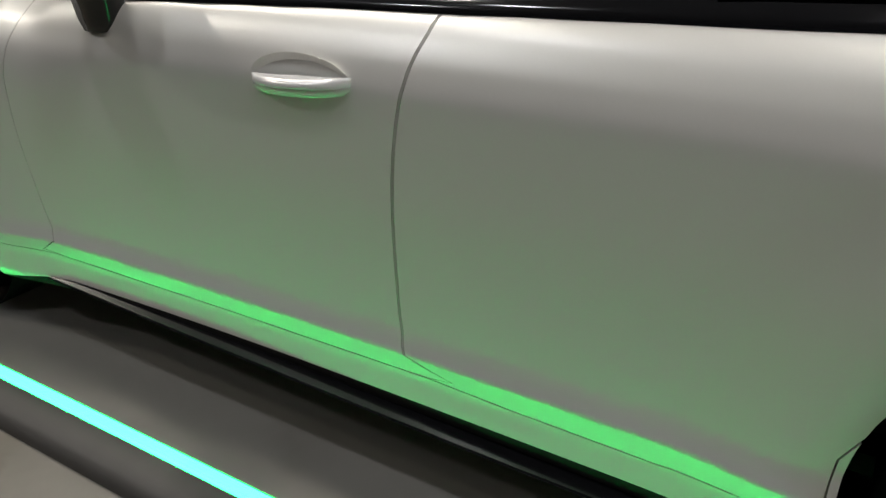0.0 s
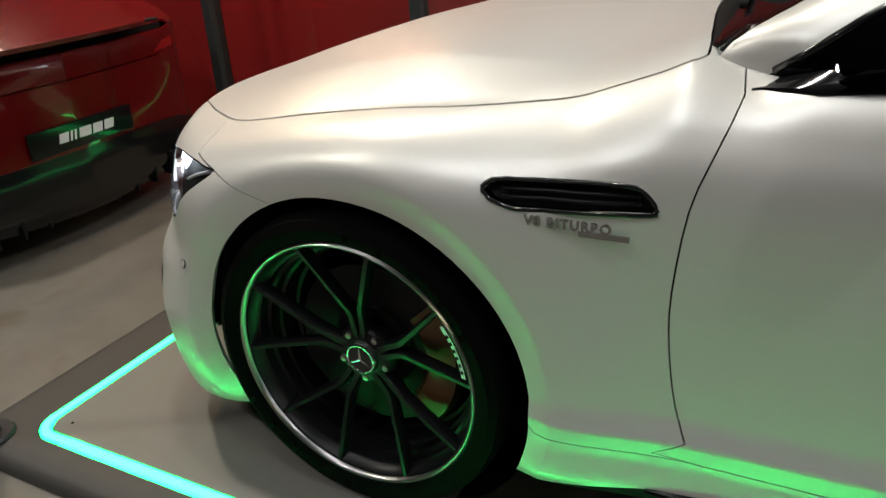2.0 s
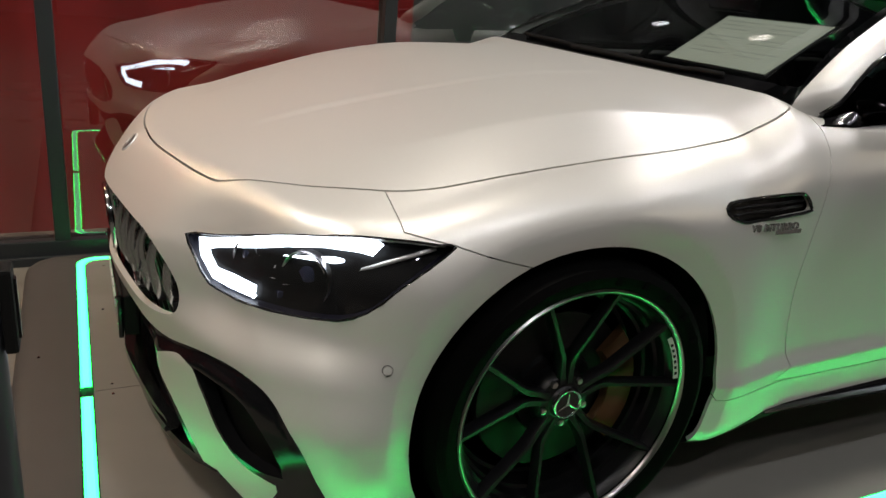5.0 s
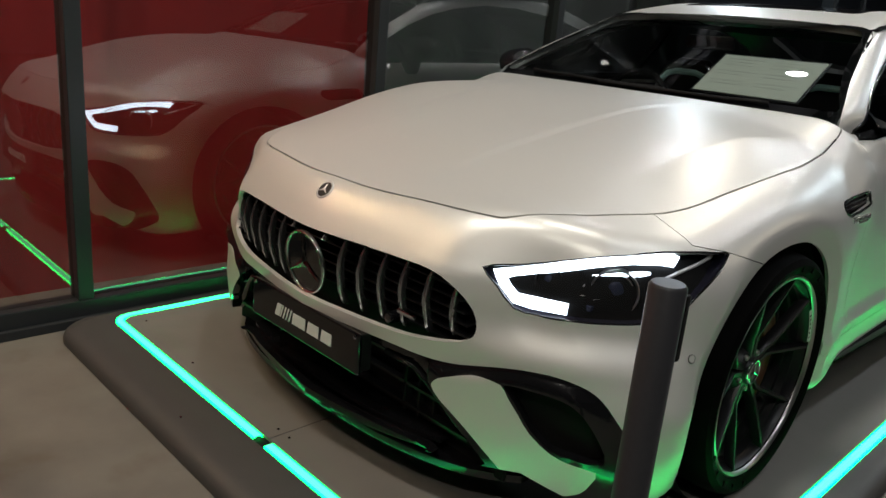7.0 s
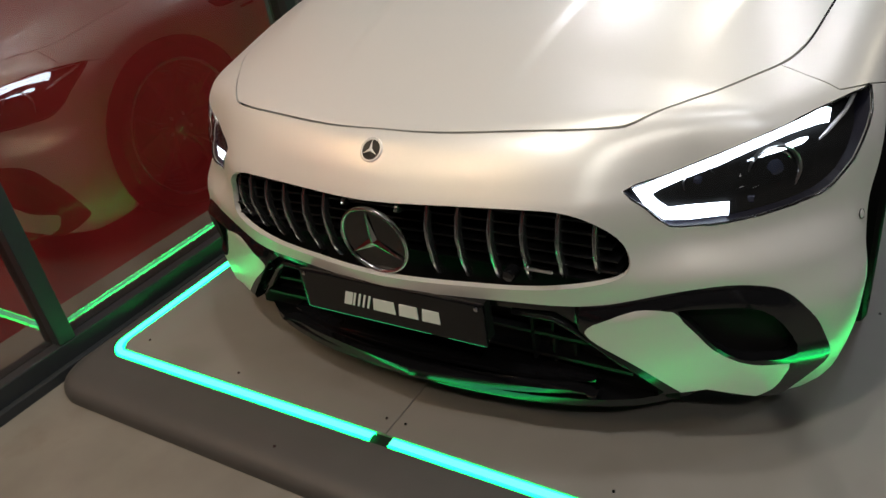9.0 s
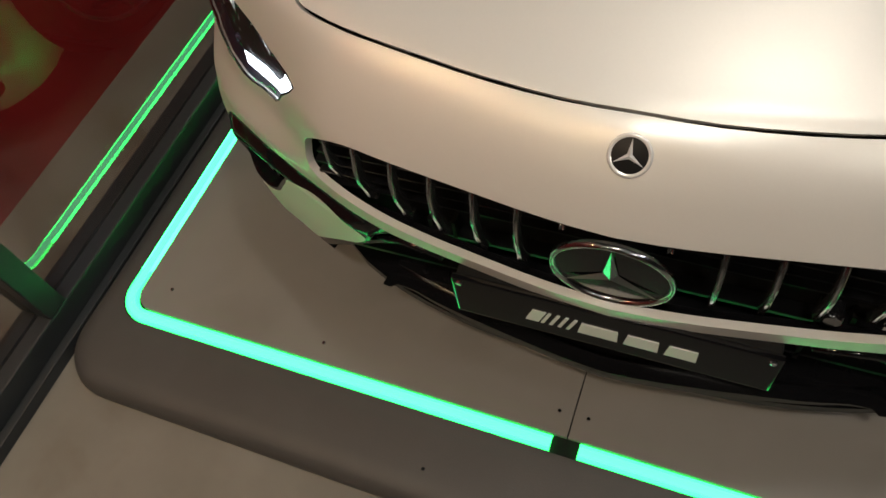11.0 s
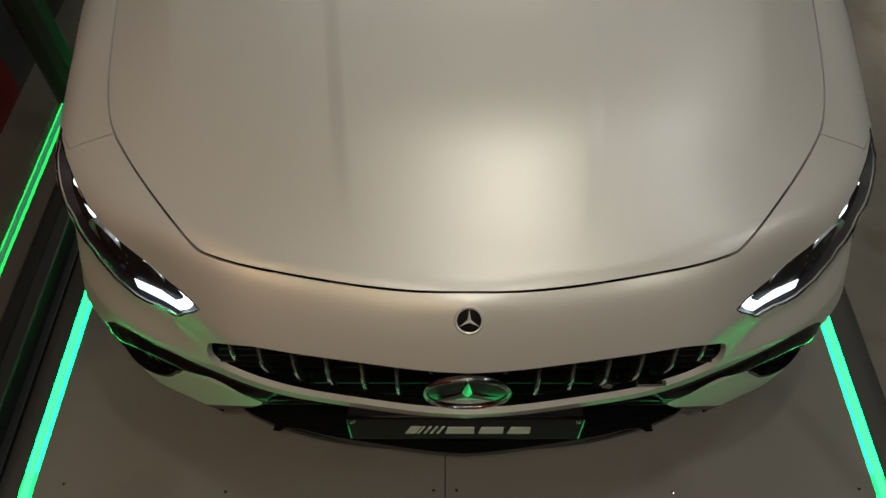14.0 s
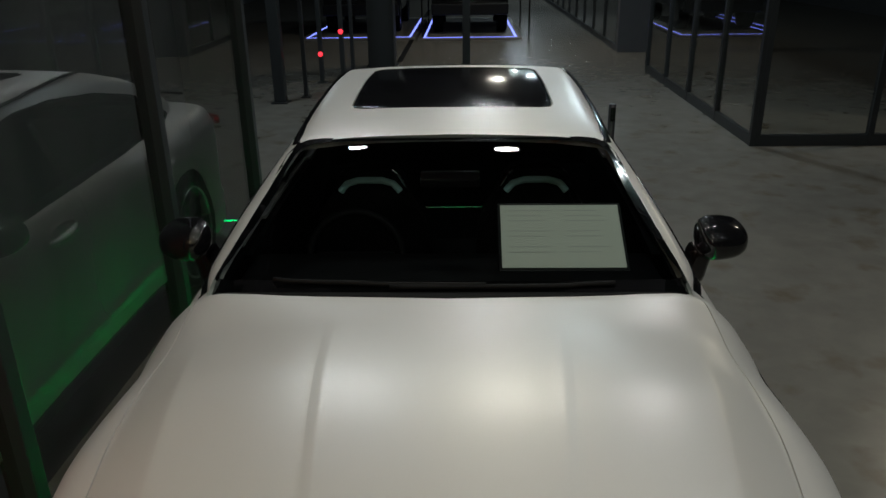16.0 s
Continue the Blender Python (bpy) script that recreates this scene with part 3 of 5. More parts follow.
TRIM_A = (((.85, .660), (.95, .640), (1.06, .638), (1.16, .650), (1.28, .678), (1.40, .713), (1.49, .737)), .0046)
TRIM_B = (((.86, .652), (.95, .630), (1.05, .627), (1.13, .636)), .0036)
TRIM_C = (((1.08, .682), (1.06, .650), (1.10, .620), (1.17, .611), (1.23, .625), (1.255, .660), (1.25, .690)), .0030)
TRIM_D = (((.905, .676), (.915, .648), (.95, .633), (.985, .640), (.995, .668)), .0026)
LENSES = ((.955, .658, .023), (1.165, .650, .040))
LOWER = [(-.02, .424), (.3, .424), (.43, .420), (.509, .424), (.571, .437), (.633, .451), (.693, .459), (.751, .458), (.809, .442), (.85, .408), (.888, .347), (.909, .282), (.919, .232), (.910, .198), (.87, .165), (.83, .142), (.80, .10), (-.02, .10)]
WING = [(.468, .362), (.486, .381), (.518, .396), (.552, .410), (.587, .418), (.640, .414), (.659, .386), (.685, .350), (.714, .309), (.763, .270), (.803, .256), (.850, .240), (.842, .206), (.824, .176), (.778, .158), (.73, .152), (.692, .160), (.667, .176), (.628, .212), (.562, .272), (.496, .324), (.470, .348)]
DUCT = [(.648, .416), (.705, .418), (.775, .411), (.817, .385), (.849, .325), (.862, .262), (.803, .270), (.765, .277), (.718, .316), (.690, .356), (.664, .392)]
INTAKE = [(-.02, .40), (.30, .40), (.40, .398), (.45, .365), (.55, .262), (.62, .19), (.58, .165), (-.02, .165)]
HOOD_PANEL = [(-.03, .166), (.1, .169), (.25, .187), (.41, .219), (.50, .248), (.54, .272), (.60, .338), (.67, .425), (.72, .494), (.759, .558), (.782, .625), (.797, .705), (.814, .864), (.828, 1.02), (.828, 1.2), (.814, 1.35), (.805, 1.46), (.794, 1.547), (.775, 1.585), (.74, 1.588), (.66, 1.578), (.4, 1.548), (-.03, 1.528)]
COWL = [(-.03, 1.523), (.4, 1.543), (.66, 1.573), (.74, 1.583), (.75, 1.62), (.70, 1.9), (-.03, 1.9)]
DOOR_FRONT = [(1.668, .306), (1.632, .352), (1.607, .421), (1.59, .53), (1.587, .636), (1.604, .787), (1.634, .882), (1.656, .95), (1.72, 1.2), (2.80, 1.2), (2.785, .995), (2.752, .898), (2.723, .759), (2.71, .583), (2.713, .42), (2.73, .345), (2.767, .302)]
DOOR_REAR = [(2.771, .302), (2.734, .345), (2.717, .42), (2.714, .583), (2.727, .759), (2.756, .898), (2.789, .995), (2.804, 1.2), (3.78, 1.2), (3.76, 1.0), (3.70, .80), (3.58, .58), (3.49, .42), (3.42, .302)]
FENDER = [(.548, .97), (.543, .765), (.625, .7505), (.80, .698), (.93, .66), (1.2, .5), (1.36, .312), (1.74, .3075), (1.74, 1.1), (1.2, 1.1)]
VENT = [(1.266, .795), (1.274, .806), (1.292, .812), (1.354, .815), (1.447, .820), (1.509, .821), (1.531, .815), (1.550, .798), (1.556, .785), (1.549, .776), (1.456, .772), (1.348, .768), (1.312, .771), (1.281, .782)]
car = thing("sports_saloon", "matte white four-door sports saloon parked on the lit platform", "car")


def circle(y, z, ry, rz, n=72):
    return [(y + ry * math.cos(2 * math.pi * k / n), z + rz * math.sin(2 * math.pi * k / n)) for k in range(n)]


ys = np.r_[np.linspace(-.01, .9, 72)[:-1], np.linspace(.9, 1.75, 52)[:-1], np.linspace(1.75, 5.1, 90)]
bm = hull(body_field, (.9, 4.2, .45), (0, 0, .1), (.97, 0, .9), ys, 58, 52, (.331, .336, .341, .346, .228, .238))
for r in (.452, .440):  # a crisp lip round the front wheel
    arc = [(E_CTR[0] + .004 + r * math.cos(t), .352 + r * .975 * math.sin(t)) for t in np.linspace(-.3, math.pi + .3, 26)]
    score(bm, arc, SIDE, lambda p: p.x > .7, .012, False)
for line, gaps in ((DOME, (-.012, .02)), (FOLD, (0,))):
    for o in gaps:
        score(bm, [(float(line(y)) + o, y) for y in np.linspace(.24, 1.46, 9)], TOP, lambda p: p.z > .76 and abs(p.x - float(line(p.y))) < .08, .012, False)
co = np.array([v.co for v in bm.verts])  # settle the new points on the true surface
up = (co[:, 2] > .76) & (co[:, 0] < .76) & (co[:, 1] > .2) & (co[:, 1] < 1.5)
lip = ~up & (co[:, 0] > .8) & (co[:, 2] < .9) & (np.hypot(co[:, 1] - E_CTR[0], co[:, 2] - .35) < .52)
for pick, i in ((up, 2), (lip, 0)):
    a, b = np.full(pick.sum(), -.02), np.full(pick.sum(), .02)
    for _ in range(14):
        p = co[pick]
        p[:, i] += (a + b) / 2
        within = body_field(*p.T) < 0
        a, b = np.where(within, (a + b) / 2, a), np.where(within, b, (a + b) / 2)
    co[pick, i] += np.where(np.abs(a) < .018, a, 0)
for v, p in zip(bm.verts, co):
    v.co = p
side_on = lambda c: c.x > .55 and c.z < 1.02
nose = lambda c: c.y < .62
groups = panels(bm, [
    ("arch", circle(.952, .35, .397, .386), SIDE, lambda c: c.x > .5, 0),
    ("arch", circle(3.90, .36, .40, .39), SIDE, lambda c: c.x > .5, 0),
    ("grille", fine(GRILLE, True, 3), FRONT, nose, 0),
    ("lamp", LAMP, WRAP, lambda c: c.y < .8 and c.z > .55, .003),
    ("wing", fine(WING, True, 2), FRONT, nose, 0),
    ("duct", fine(DUCT, True, 2), FRONT, nose, 0),
    ("intake", INTAKE, FRONT, nose, 0),
    ("blade", grown(fine(LOWER, False, 3), -.010), FRONT, nose, 0),
    ("blade", fine(LOWER, False, 3), FRONT, nose, 0),
    ("vent", VENT, SIDE, side_on, 0),
    ("under", [(1.15, .02), (3.62, .02), (3.62, .236), (1.66, .235), (1.56, .230), (1.46, .214), (1.36, .196), (1.15, .19)], SIDE, lambda c: c.x > .3, 0),
    ("under", [(-.02, .02), (1, .02), (1, .1265), (-.02, .1265)], FRONT, lambda c: c.y < .5, 0),
    ("hood", fine(HOOD_PANEL, False, 3), TOP, lambda c: c.z > .7, .0045),
    ("cowl", COWL, TOP, lambda c: c.z > .9, 0),
    ("door", fine(DOOR_FRONT, True, 3), SIDE, side_on, .003),
    ("rear_door", fine(DOOR_REAR, True, 3), SIDE, side_on, .003),
    ("fender", FENDER, SIDE, lambda c: c.x > .5 and c.z < 1.02, .0024),
])
bm.verts.index_update()

def in_cabin(f):
    """Skin that lies under the glass, where the cabin is open."""
    c = f.calc_center_median()
    return c.y > 1.62 and c.z > .80 and cabin_field(c.x, c.y, max(c.z, .98)) < -.035


part("bonnet", skin(groups["hood"], "both", .012), M_WHITE, car, "matte white bonnet with two raised ridges", True, 40)
shells = {}
for tag, name in (("door", "front_door"), ("rear_door", "rear_door"), ("fender", "fender")):
    for m in (None, "other"):
        shells[tag, m] = part(name, skin([f for f in groups[tag] if not in_cabin(f)], m, .012), M_WHITE, car, "", True, 40)
rest = groups["rest"]
bump = [f for f in rest if f.calc_center_median().y < 1.0]

body = [f for f in rest if f.calc_center_median().y >= 1.0 and not in_cabin(f)]
front = part("front_bumper", skin(bump, "both", .014), M_WHITE, car, "matte white front bumper", True, 40)
for m in (None, "other"):
    part("under_tray", skin([f for f in groups["under"] if f.calc_center_median().y < .9], m), M_MATT, car, "matt black under tray", True)
    part("sill_underside", skin([f for f in groups["under"] if f.calc_center_median().y >= .9], m), M_MATT, car, "matt black sill underside", True)
part("cowl_cover", skin([f for f in groups["cowl"] if not in_cabin(f)], "both", .01), M_MATT, car, "matt black cowl cover", True)
part("body_shell", skin(body, "both", .012), M_WHITE, car, "", True, 40)
BROW = curve([.3, .43, .509, .571, .633, .693, .751, .809, .85, .9], [.424, .42, .424, .437, .451, .459, .458, .442, .408, .33])


def forward(co):
    """How far the lower bumper stands out, growing from its upper edge downwards."""
    x = abs(co.x)
    return float(.019 * step(.0, .034, BROW(x) - co.z) * step(.40, .50, x) * (1 - step(.80, .90, x)))


for m in (None, "other"):
    wing = skin(groups["wing"], m)
    for v in wing.verts:  # the wing stands a little proud of the blade behind it
        v.co.y -= forward(v.co)
    rimmed(wing, .032)
    part("air_wing", wing, M_WHITE, front, "white bumper wing", True, 40)
    blade = skin(groups["blade"], m)
    for v in blade.verts:
        v.co.y -= forward(v.co) - (.010 if abs(v.co.x) < .45 else .0)
    rimmed(blade, .03)
    part("air_blade", blade, M_BLACK, front, "gloss black intake blade", True, 40)

# dark lining just inside the skin, so that no gap shows daylight
lin = hull(lambda x, y, z: np.maximum(body_field(x, y, z) + .03, np.where((y < .62) & (z < .70) & (z > .1), .22 - y, -1)), (.9, 4.2, .45), (0, 0, .1), (.97, 0, .9), np.linspace(0, 5.1, 140), 30, 26)
drop = [f for f in lin.faces if f.calc_center_median().x > .5 and min(math.hypot(f.calc_center_median().y - c, f.calc_center_median().z - .35) for c in E_CTR) < .44]
bmesh.ops.delete(lin, geom=drop + [f for f in lin.faces if f not in drop and f.calc_center_median().y > 1.70 and f.calc_center_median().z > .80 and f.calc_center_median().x < .76 and f.calc_center_median().y < 4.3], context="FACES")
lin.verts.index_update()
part("inner_lining", skin(list(lin.faces), "both"), M_MATT, car, "dark inner structure", True)
lin.free()
for c in E_CTR:
    for s in (1, -1):
        prof = [(.44, .90), (.445, .62), (.30, .60), (.0001, .60)]
        liner = part("wheel_housing", spin([(r * .92, o) for r, o in prof], 40), M_MATT, car, "matt black wheel housing", True, 40)
        liner.matrix_local = pose(0, c + .008, .36) @ Matrix.Diagonal((s, 1, 1, 1))
part("underbody", box((-.60, .5, .13), (.60, 4.8, .2)), M_MATT, car)

# grille: frame lip, mesh behind, upright bars and the round emblem
grille = part("grille_mesh", box((-.55, .225, .43), (.55, .235, .69)), M_MATT, car, "black honeycomb grille insert")
for k in range(7):
    w = .535 - .012 * max(k - 2, 0)
    part("grille_rib", box((-w, .165, .468 + .028 * k), (w, .225, .473 + .028 * k)), M_SATIN, grille)
GR_T, GR_B = curve([0, .427, .486, .534, .56], [.652, .648, .628, .586, .53]), curve([0, .2, .33, .428, .504, .549, .56], [.460, .461, .464, .472, .485, .502, .52])
for k, x in enumerate((.073, .142, .212, .284, .353, .424, .492)):
    for s in (1, -1):
        z0, z1 = (.622 if k == 0 else float(GR_B(x)) + .006), float(GR_T(x)) - .006
        pts = []
        for j in range(9):
            z = z0 + (z1 - z0) * j / 8
            p = on_front(x, min(max(z, .45), .66))
            pts.append((s * x, p.y + .012 + .014 * abs(j / 4 - 1) ** 2.5, z))
        bar = bmesh.new()
        rows = [[bar.verts.new((px + dx, py + dy, pz)) for dx, dy in ((-.0042, .02), (-.0048, .003), (-.0034, 0), (-.0013, .0025), (.0013, .0025), (.0034, 0), (.0048, .003), (.0042, .02))] for px, py, pz in pts]
        for a, b in zip(rows, rows[1:]):
            for i in range(7):
                bar.faces.new((a[i], a[i + 1], b[i + 1], b[i]))
        bar.faces.new(rows[0])
        bar.faces.new(rows[-1][::-1])
        bmesh.ops.recalc_face_normals(bar, faces=bar.faces)
        part("grille_bar", bar, M_BARS, front, "chrome upright grille bar", True, 40)
STAR_Y = .062


def emblem(name, centre, r, tilt, parent, ring_w, arms=True, back=M_BLACK, metal=M_DARKCHROME):
    """A round three-armed mark in chrome on a dark disc, facing -y, leaning back by tilt degrees."""
    m = pose(*centre, 90 - tilt, 0, 0)
    disc = part(name, spin([(.0001, .003), (r * .95, .001), (r * .95, -.008), (.0001, -.008)], 48, "z"), back, parent, "round dark emblem plate", True, 40)
    disc.matrix_local = m
    k = min(1, r * 7)
    prof = [(r - ring_w, 0), (r - ring_w, .005 * k), (r - ring_w * .6, .011 * k), (r - ring_w * .3, .011 * k), (r, .005 * k), (r, -.004)]
    part("emblem_ring", spin(prof, 56, "z"), metal, disc, "chrome emblem ring", True, 60)
    if arms:
        arm, high = bmesh.new(), k
        for k in range(3):
            t = radians(90 + 120 * k)
            d, n = Vector((math.cos(t), math.sin(t), 0)), Vector((-math.sin(t), math.cos(t), 0))
            a, b, c, e = arm.verts.new(d * .0), arm.verts.new(n * r * .13 + d * r * .02), arm.verts.new(d * (r - ring_w)), arm.verts.new(-n * r * .13 + d * r * .02)
            a.co.z, c.co.z, b.co.z, e.co.z = .004 + .009 * high, .003 + .005 * high, .0035, .0035
            arm.faces.new((a, c, b))
            arm.faces.new((a, e, c))
        part("emblem_star", arm, metal, disc)
    return disc


emblem("grille_emblem", (0, STAR_Y + .006, .548), .091, -6, front, .0085)
BADGE = on_front(0, .746)
rise = on_front(0, .746, .01) - BADGE
emblem("bonnet_badge", tuple(BADGE + rise * .05), .0285, math.degrees(math.atan2(rise.z, -rise.y)), front, .006, True, M_SATIN, M_BRIGHT)
part("badge_tag", box((.357, .098, .516), (.420, .108, .526), .002), M_CHROME, front, "small chrome grille tag")
part("grille_camera", spin([(.0001, .0), (.012, .0), (.016, .006), (.016, .03)], 18, "x"), M_BLACK, front, "", True, 40).matrix_local = pose(.305, .115, .478, 0, 0, 90)

# lower intake, plate, splitter
part("intake_mesh", box((-.64, .24, .13), (.64, .25, .42)), M_MATT, front, "black lower grille mesh")
for z, w in ((.215, .55), (.275, .50), (.335, .44)):
    part("intake_slat", box((-w, .19, z), (w, .24, z + .008)), M_SATIN, front)
for s in (1, -1):
    for k in range(3):
        part("intake_fin", box((s * (.31 + .05 * k) - .004, .19 + .006 * k, .20), (s * (.31 + .05 * k) + .004, .24, .385 - .016 * k)), M_MATT, front)
    pts = [on_front(x, z, .004) for x, z in ((.30, .385), (.39, .375), (.43, .345), (.52, .255), (.59, .190))]
    part("intake_strake", tube([(s * p.x, p.y + .022, p.z) for p in pts], .014, 8, False, .6), M_BLACK, front, "gloss black intake edge", True)
    d = part("duct_back", prism([(s * x, z) for x, z in grown(DUCT, .01)], .40, .41), M_MATT, front, "black duct mesh")
    for k, (x, z0, z1) in enumerate(((.715, .325, .405), (.755, .292, .402), (.795, .268, .388))):
        front_y = on_front(x, (z0 + z1) / 2).y + .035
        part("duct_fin", prism([(front_y, z1), (.40, z1), (.40, z0), (front_y + .01, z0)], s * x - .003, s * x + .003, "yz"), M_SATIN, front)
    sens = on_front(.755, .398, -.03)
    part("duct_sensor", spin([(.0001, 0), (.013, 0), (.016, .004), (.016, .02)], 16, "x"), M_BLACK, front, "", True, 40).matrix_local = pose(s * sens.x, sens.y, sens.z, 0, 0, 90)
lipc = curve([-.1, 0, .1, .2, .3, .45, .55, .62, .70], [.1065, .104, .1065, .1135, .125, .16, .20, .25, .33])
for z0, z1, out, mat, nm in ((.118, .138, .0, M_BLACK, "splitter"), (.168, .178, .028, M_BLACK, "splitter_upper")):
    xs = [-.66 + .055 * k for k in range(25)] if z0 < .15 else [-.46 + .046 * k for k in range(21)]
    outer = [(x, float(lipc(abs(x))) + out) for x in xs]
    part(nm, prism(outer + [(x, .36) for x in xs[::-1]], z0, z1, "xy"), mat, front, "gloss black front splitter")
plate = part("number_board", box((-.262, .062, .312), (.262, .074, .427), .004), M_PLATE, front, "black show plate with a white mark")
part("plate_holder", box((-.258, .075, .316), (.258, .11, .423), .004), M_MATT, front)
Z0 = .350
marks = []
for k in range(5):
    x, w = -.135 + .0145 * k + (.012 if k else 0), (.023 if k == 0 else .0055)
    marks.append([(x, 0), (x + w, 0), (x + w + .014, .038), (x + .014, .038)])
marks += [[(x0, 0), (x1, 0), (x1, .034), (x0 + .006, .034)] for x0, x1 in ((-.045, .02), (.03, .085), (.095, .145))]
for q in marks:
    part("plate_mark", prism([(x, Z0 + z) for x, z in q], .0603, .0625), M_LABEL, plate)
for sx in (-.247, .247):
    part("plate_screw", spin([(.0001, -.003), (.005, -.002), (.006, .002)], 12, "x"), M_CHROME, plate).matrix_local = pose(sx, .0605, .416, 0, 0, 90)

# headlamps
for s in (1, -1):
    lamp = part("headlamp", skin(groups["lamp"], None if s > 0 else "other", .0), M_COVER, car, "lit headlamp with a bright angled light bar", True)
    bowl = bmesh.new()
    pts = LAMP
    a = [bowl.verts.new(on_wrap(*p, -.006)) for p in pts]
    b = [bowl.verts.new(on_wrap(*(Vector((1.15, .665)) + (Vector(p) - Vector((1.15, .665))) * .9), -.075)) for p in pts]
    n = len(pts)
    for i in range(n):
        bowl.faces.new((a[i], a[(i + 1) % n], b[(i + 1) % n], b[i]))
    bowl.faces.new(b)
    bmesh.ops.triangulate(bowl, faces=[f for f in bowl.faces if len(f.verts) > 4])

    def flip(bm):
        if s < 0:
            for v in bm.verts:
                v.co.x *= -1
            bmesh.ops.reverse_faces(bm, faces=bm.faces)
        return bm
    part("lamp_bowl", flip(bowl), M_LENS, lamp, "dark lamp housing")
    # the bright bar: along the top, down the inner side and back along the bottom
    bar = bmesh.new()
    rows = [[bar.verts.new(on_wrap(*p, -.014 - .004 * k)) for k, p in enumerate(pair)] for pair in zip(BAR_OUT, BAR_IN)]
    for q, r in zip(rows, rows[1:]):
        bar.faces.new((q[0], q[1], r[1], r[0]))
    low = [on_wrap(p[0], p[1] + .003, -.016) for p in BAR_OUT[-4:]]
    shelf = [[bar.verts.new(p + Vector((-.7, .7, .10)) * d) for d in (0, .03, .06)] for p in low]
    for q, r in zip(shelf, shelf[1:]):
        for i in (0, 1):
            bar.faces.new((q[i], r[i], r[i + 1], q[i + 1]))
    part("light_bar", flip(bar), M_DRL, lamp, "bright white light bar")
    small = bmesh.new()
    line = [(BLADE[0], .0006), (BLADE[1], .003), (BLADE[2], .006), (BLADE[3], .003)]
    rows = [[small.verts.new(on_wrap(p[0], p[1] + o, -.02)) for o in (w, -w)] for p, w in line]
    for q, r in zip(rows, rows[1:]):
        small.faces.new((q[0], q[1], r[1], r[0]))
    part("light_blade", flip(small), M_DRL, lamp, "short bright blade")
    for cs, cz, r in LENSES:
        eye = spin([(.0001, .022), (r * .5, .018), (r * .85, .006), (r, -.004), (r * 1.12, -.002), (r * 1.15, -.03)], 28, "x")
        bulb = part("projector", eye, M_BULB, lamp, "glass projector lens", True, 50)
        p = on_wrap(cs, cz, -.045)
        turn = pose(s * p.x, p.y, p.z, 0, 0, -52 if s > 0 else -128)
        bulb.matrix_local = turn
        part("lens_cup", spin([(r * 1.2, .0), (r * 1.32, .018), (r * 1.42, .020), (r * 1.46, -.02)], 32, "x"), M_SILVER, lamp, "silver lens cup", True, 50).matrix_local = turn
        part("lens_ring", spin([(r * 1.02, .006), (r * 1.06, .011), (r * 1.14, .009), (r * 1.16, -.01)], 32, "x"), M_CHROME, lamp, "chrome lens ring", True).matrix_local = turn
    for pts, r in (TRIM_A, TRIM_B, TRIM_C, TRIM_D):
        ln = [on_wrap(*p, -.030) for p in fine(pts, False, 4)]
        part("lamp_trim", tube([(s * q.x, q.y, q.z) for q in ln], r, 6), M_BRIGHT, lamp, "thin silver lamp trim", True)
    for cs, cz, lean, size in ((.93, .66, 20, .016), (1.03, .685, -15, .02), (1.13, .63, 40, .018), (1.27, .655, -30, .026), (1.31, .63, 15, .02), (1.38, .69, 50, .018), (.97, .63, -40, .012)):
        c0 = on_wrap(cs, cz, -.055)
        shard = prism([(-size, -.004), (size, -.006), (size * 1.2, .004), (-size * .8, .007)], -.002, .002)
        part("reflector_facet", shard, M_BRIGHT, lamp).matrix_local = pose(s * c0.x, c0.y, c0.z, 20, lean * s, 40 * s)
    cube = bmesh.new()
    c0 = on_wrap(1.085, .610, -.03)
    add_box(cube, (s * c0.x - .012, c0.y - .008, c0.z - .006), (s * c0.x + .012, c0.y + .016, c0.z + .008), .003)
    part("lamp_prism", cube, M_BULB, lamp, "clear lamp prism")
    rim = [on_wrap(*p, .0) for p in LAMP]
    part("lamp_seal", tube([(s * p.x, p.y, p.z) for p in rim], .0026, 6, True), M_BLACK, lamp, "", True)

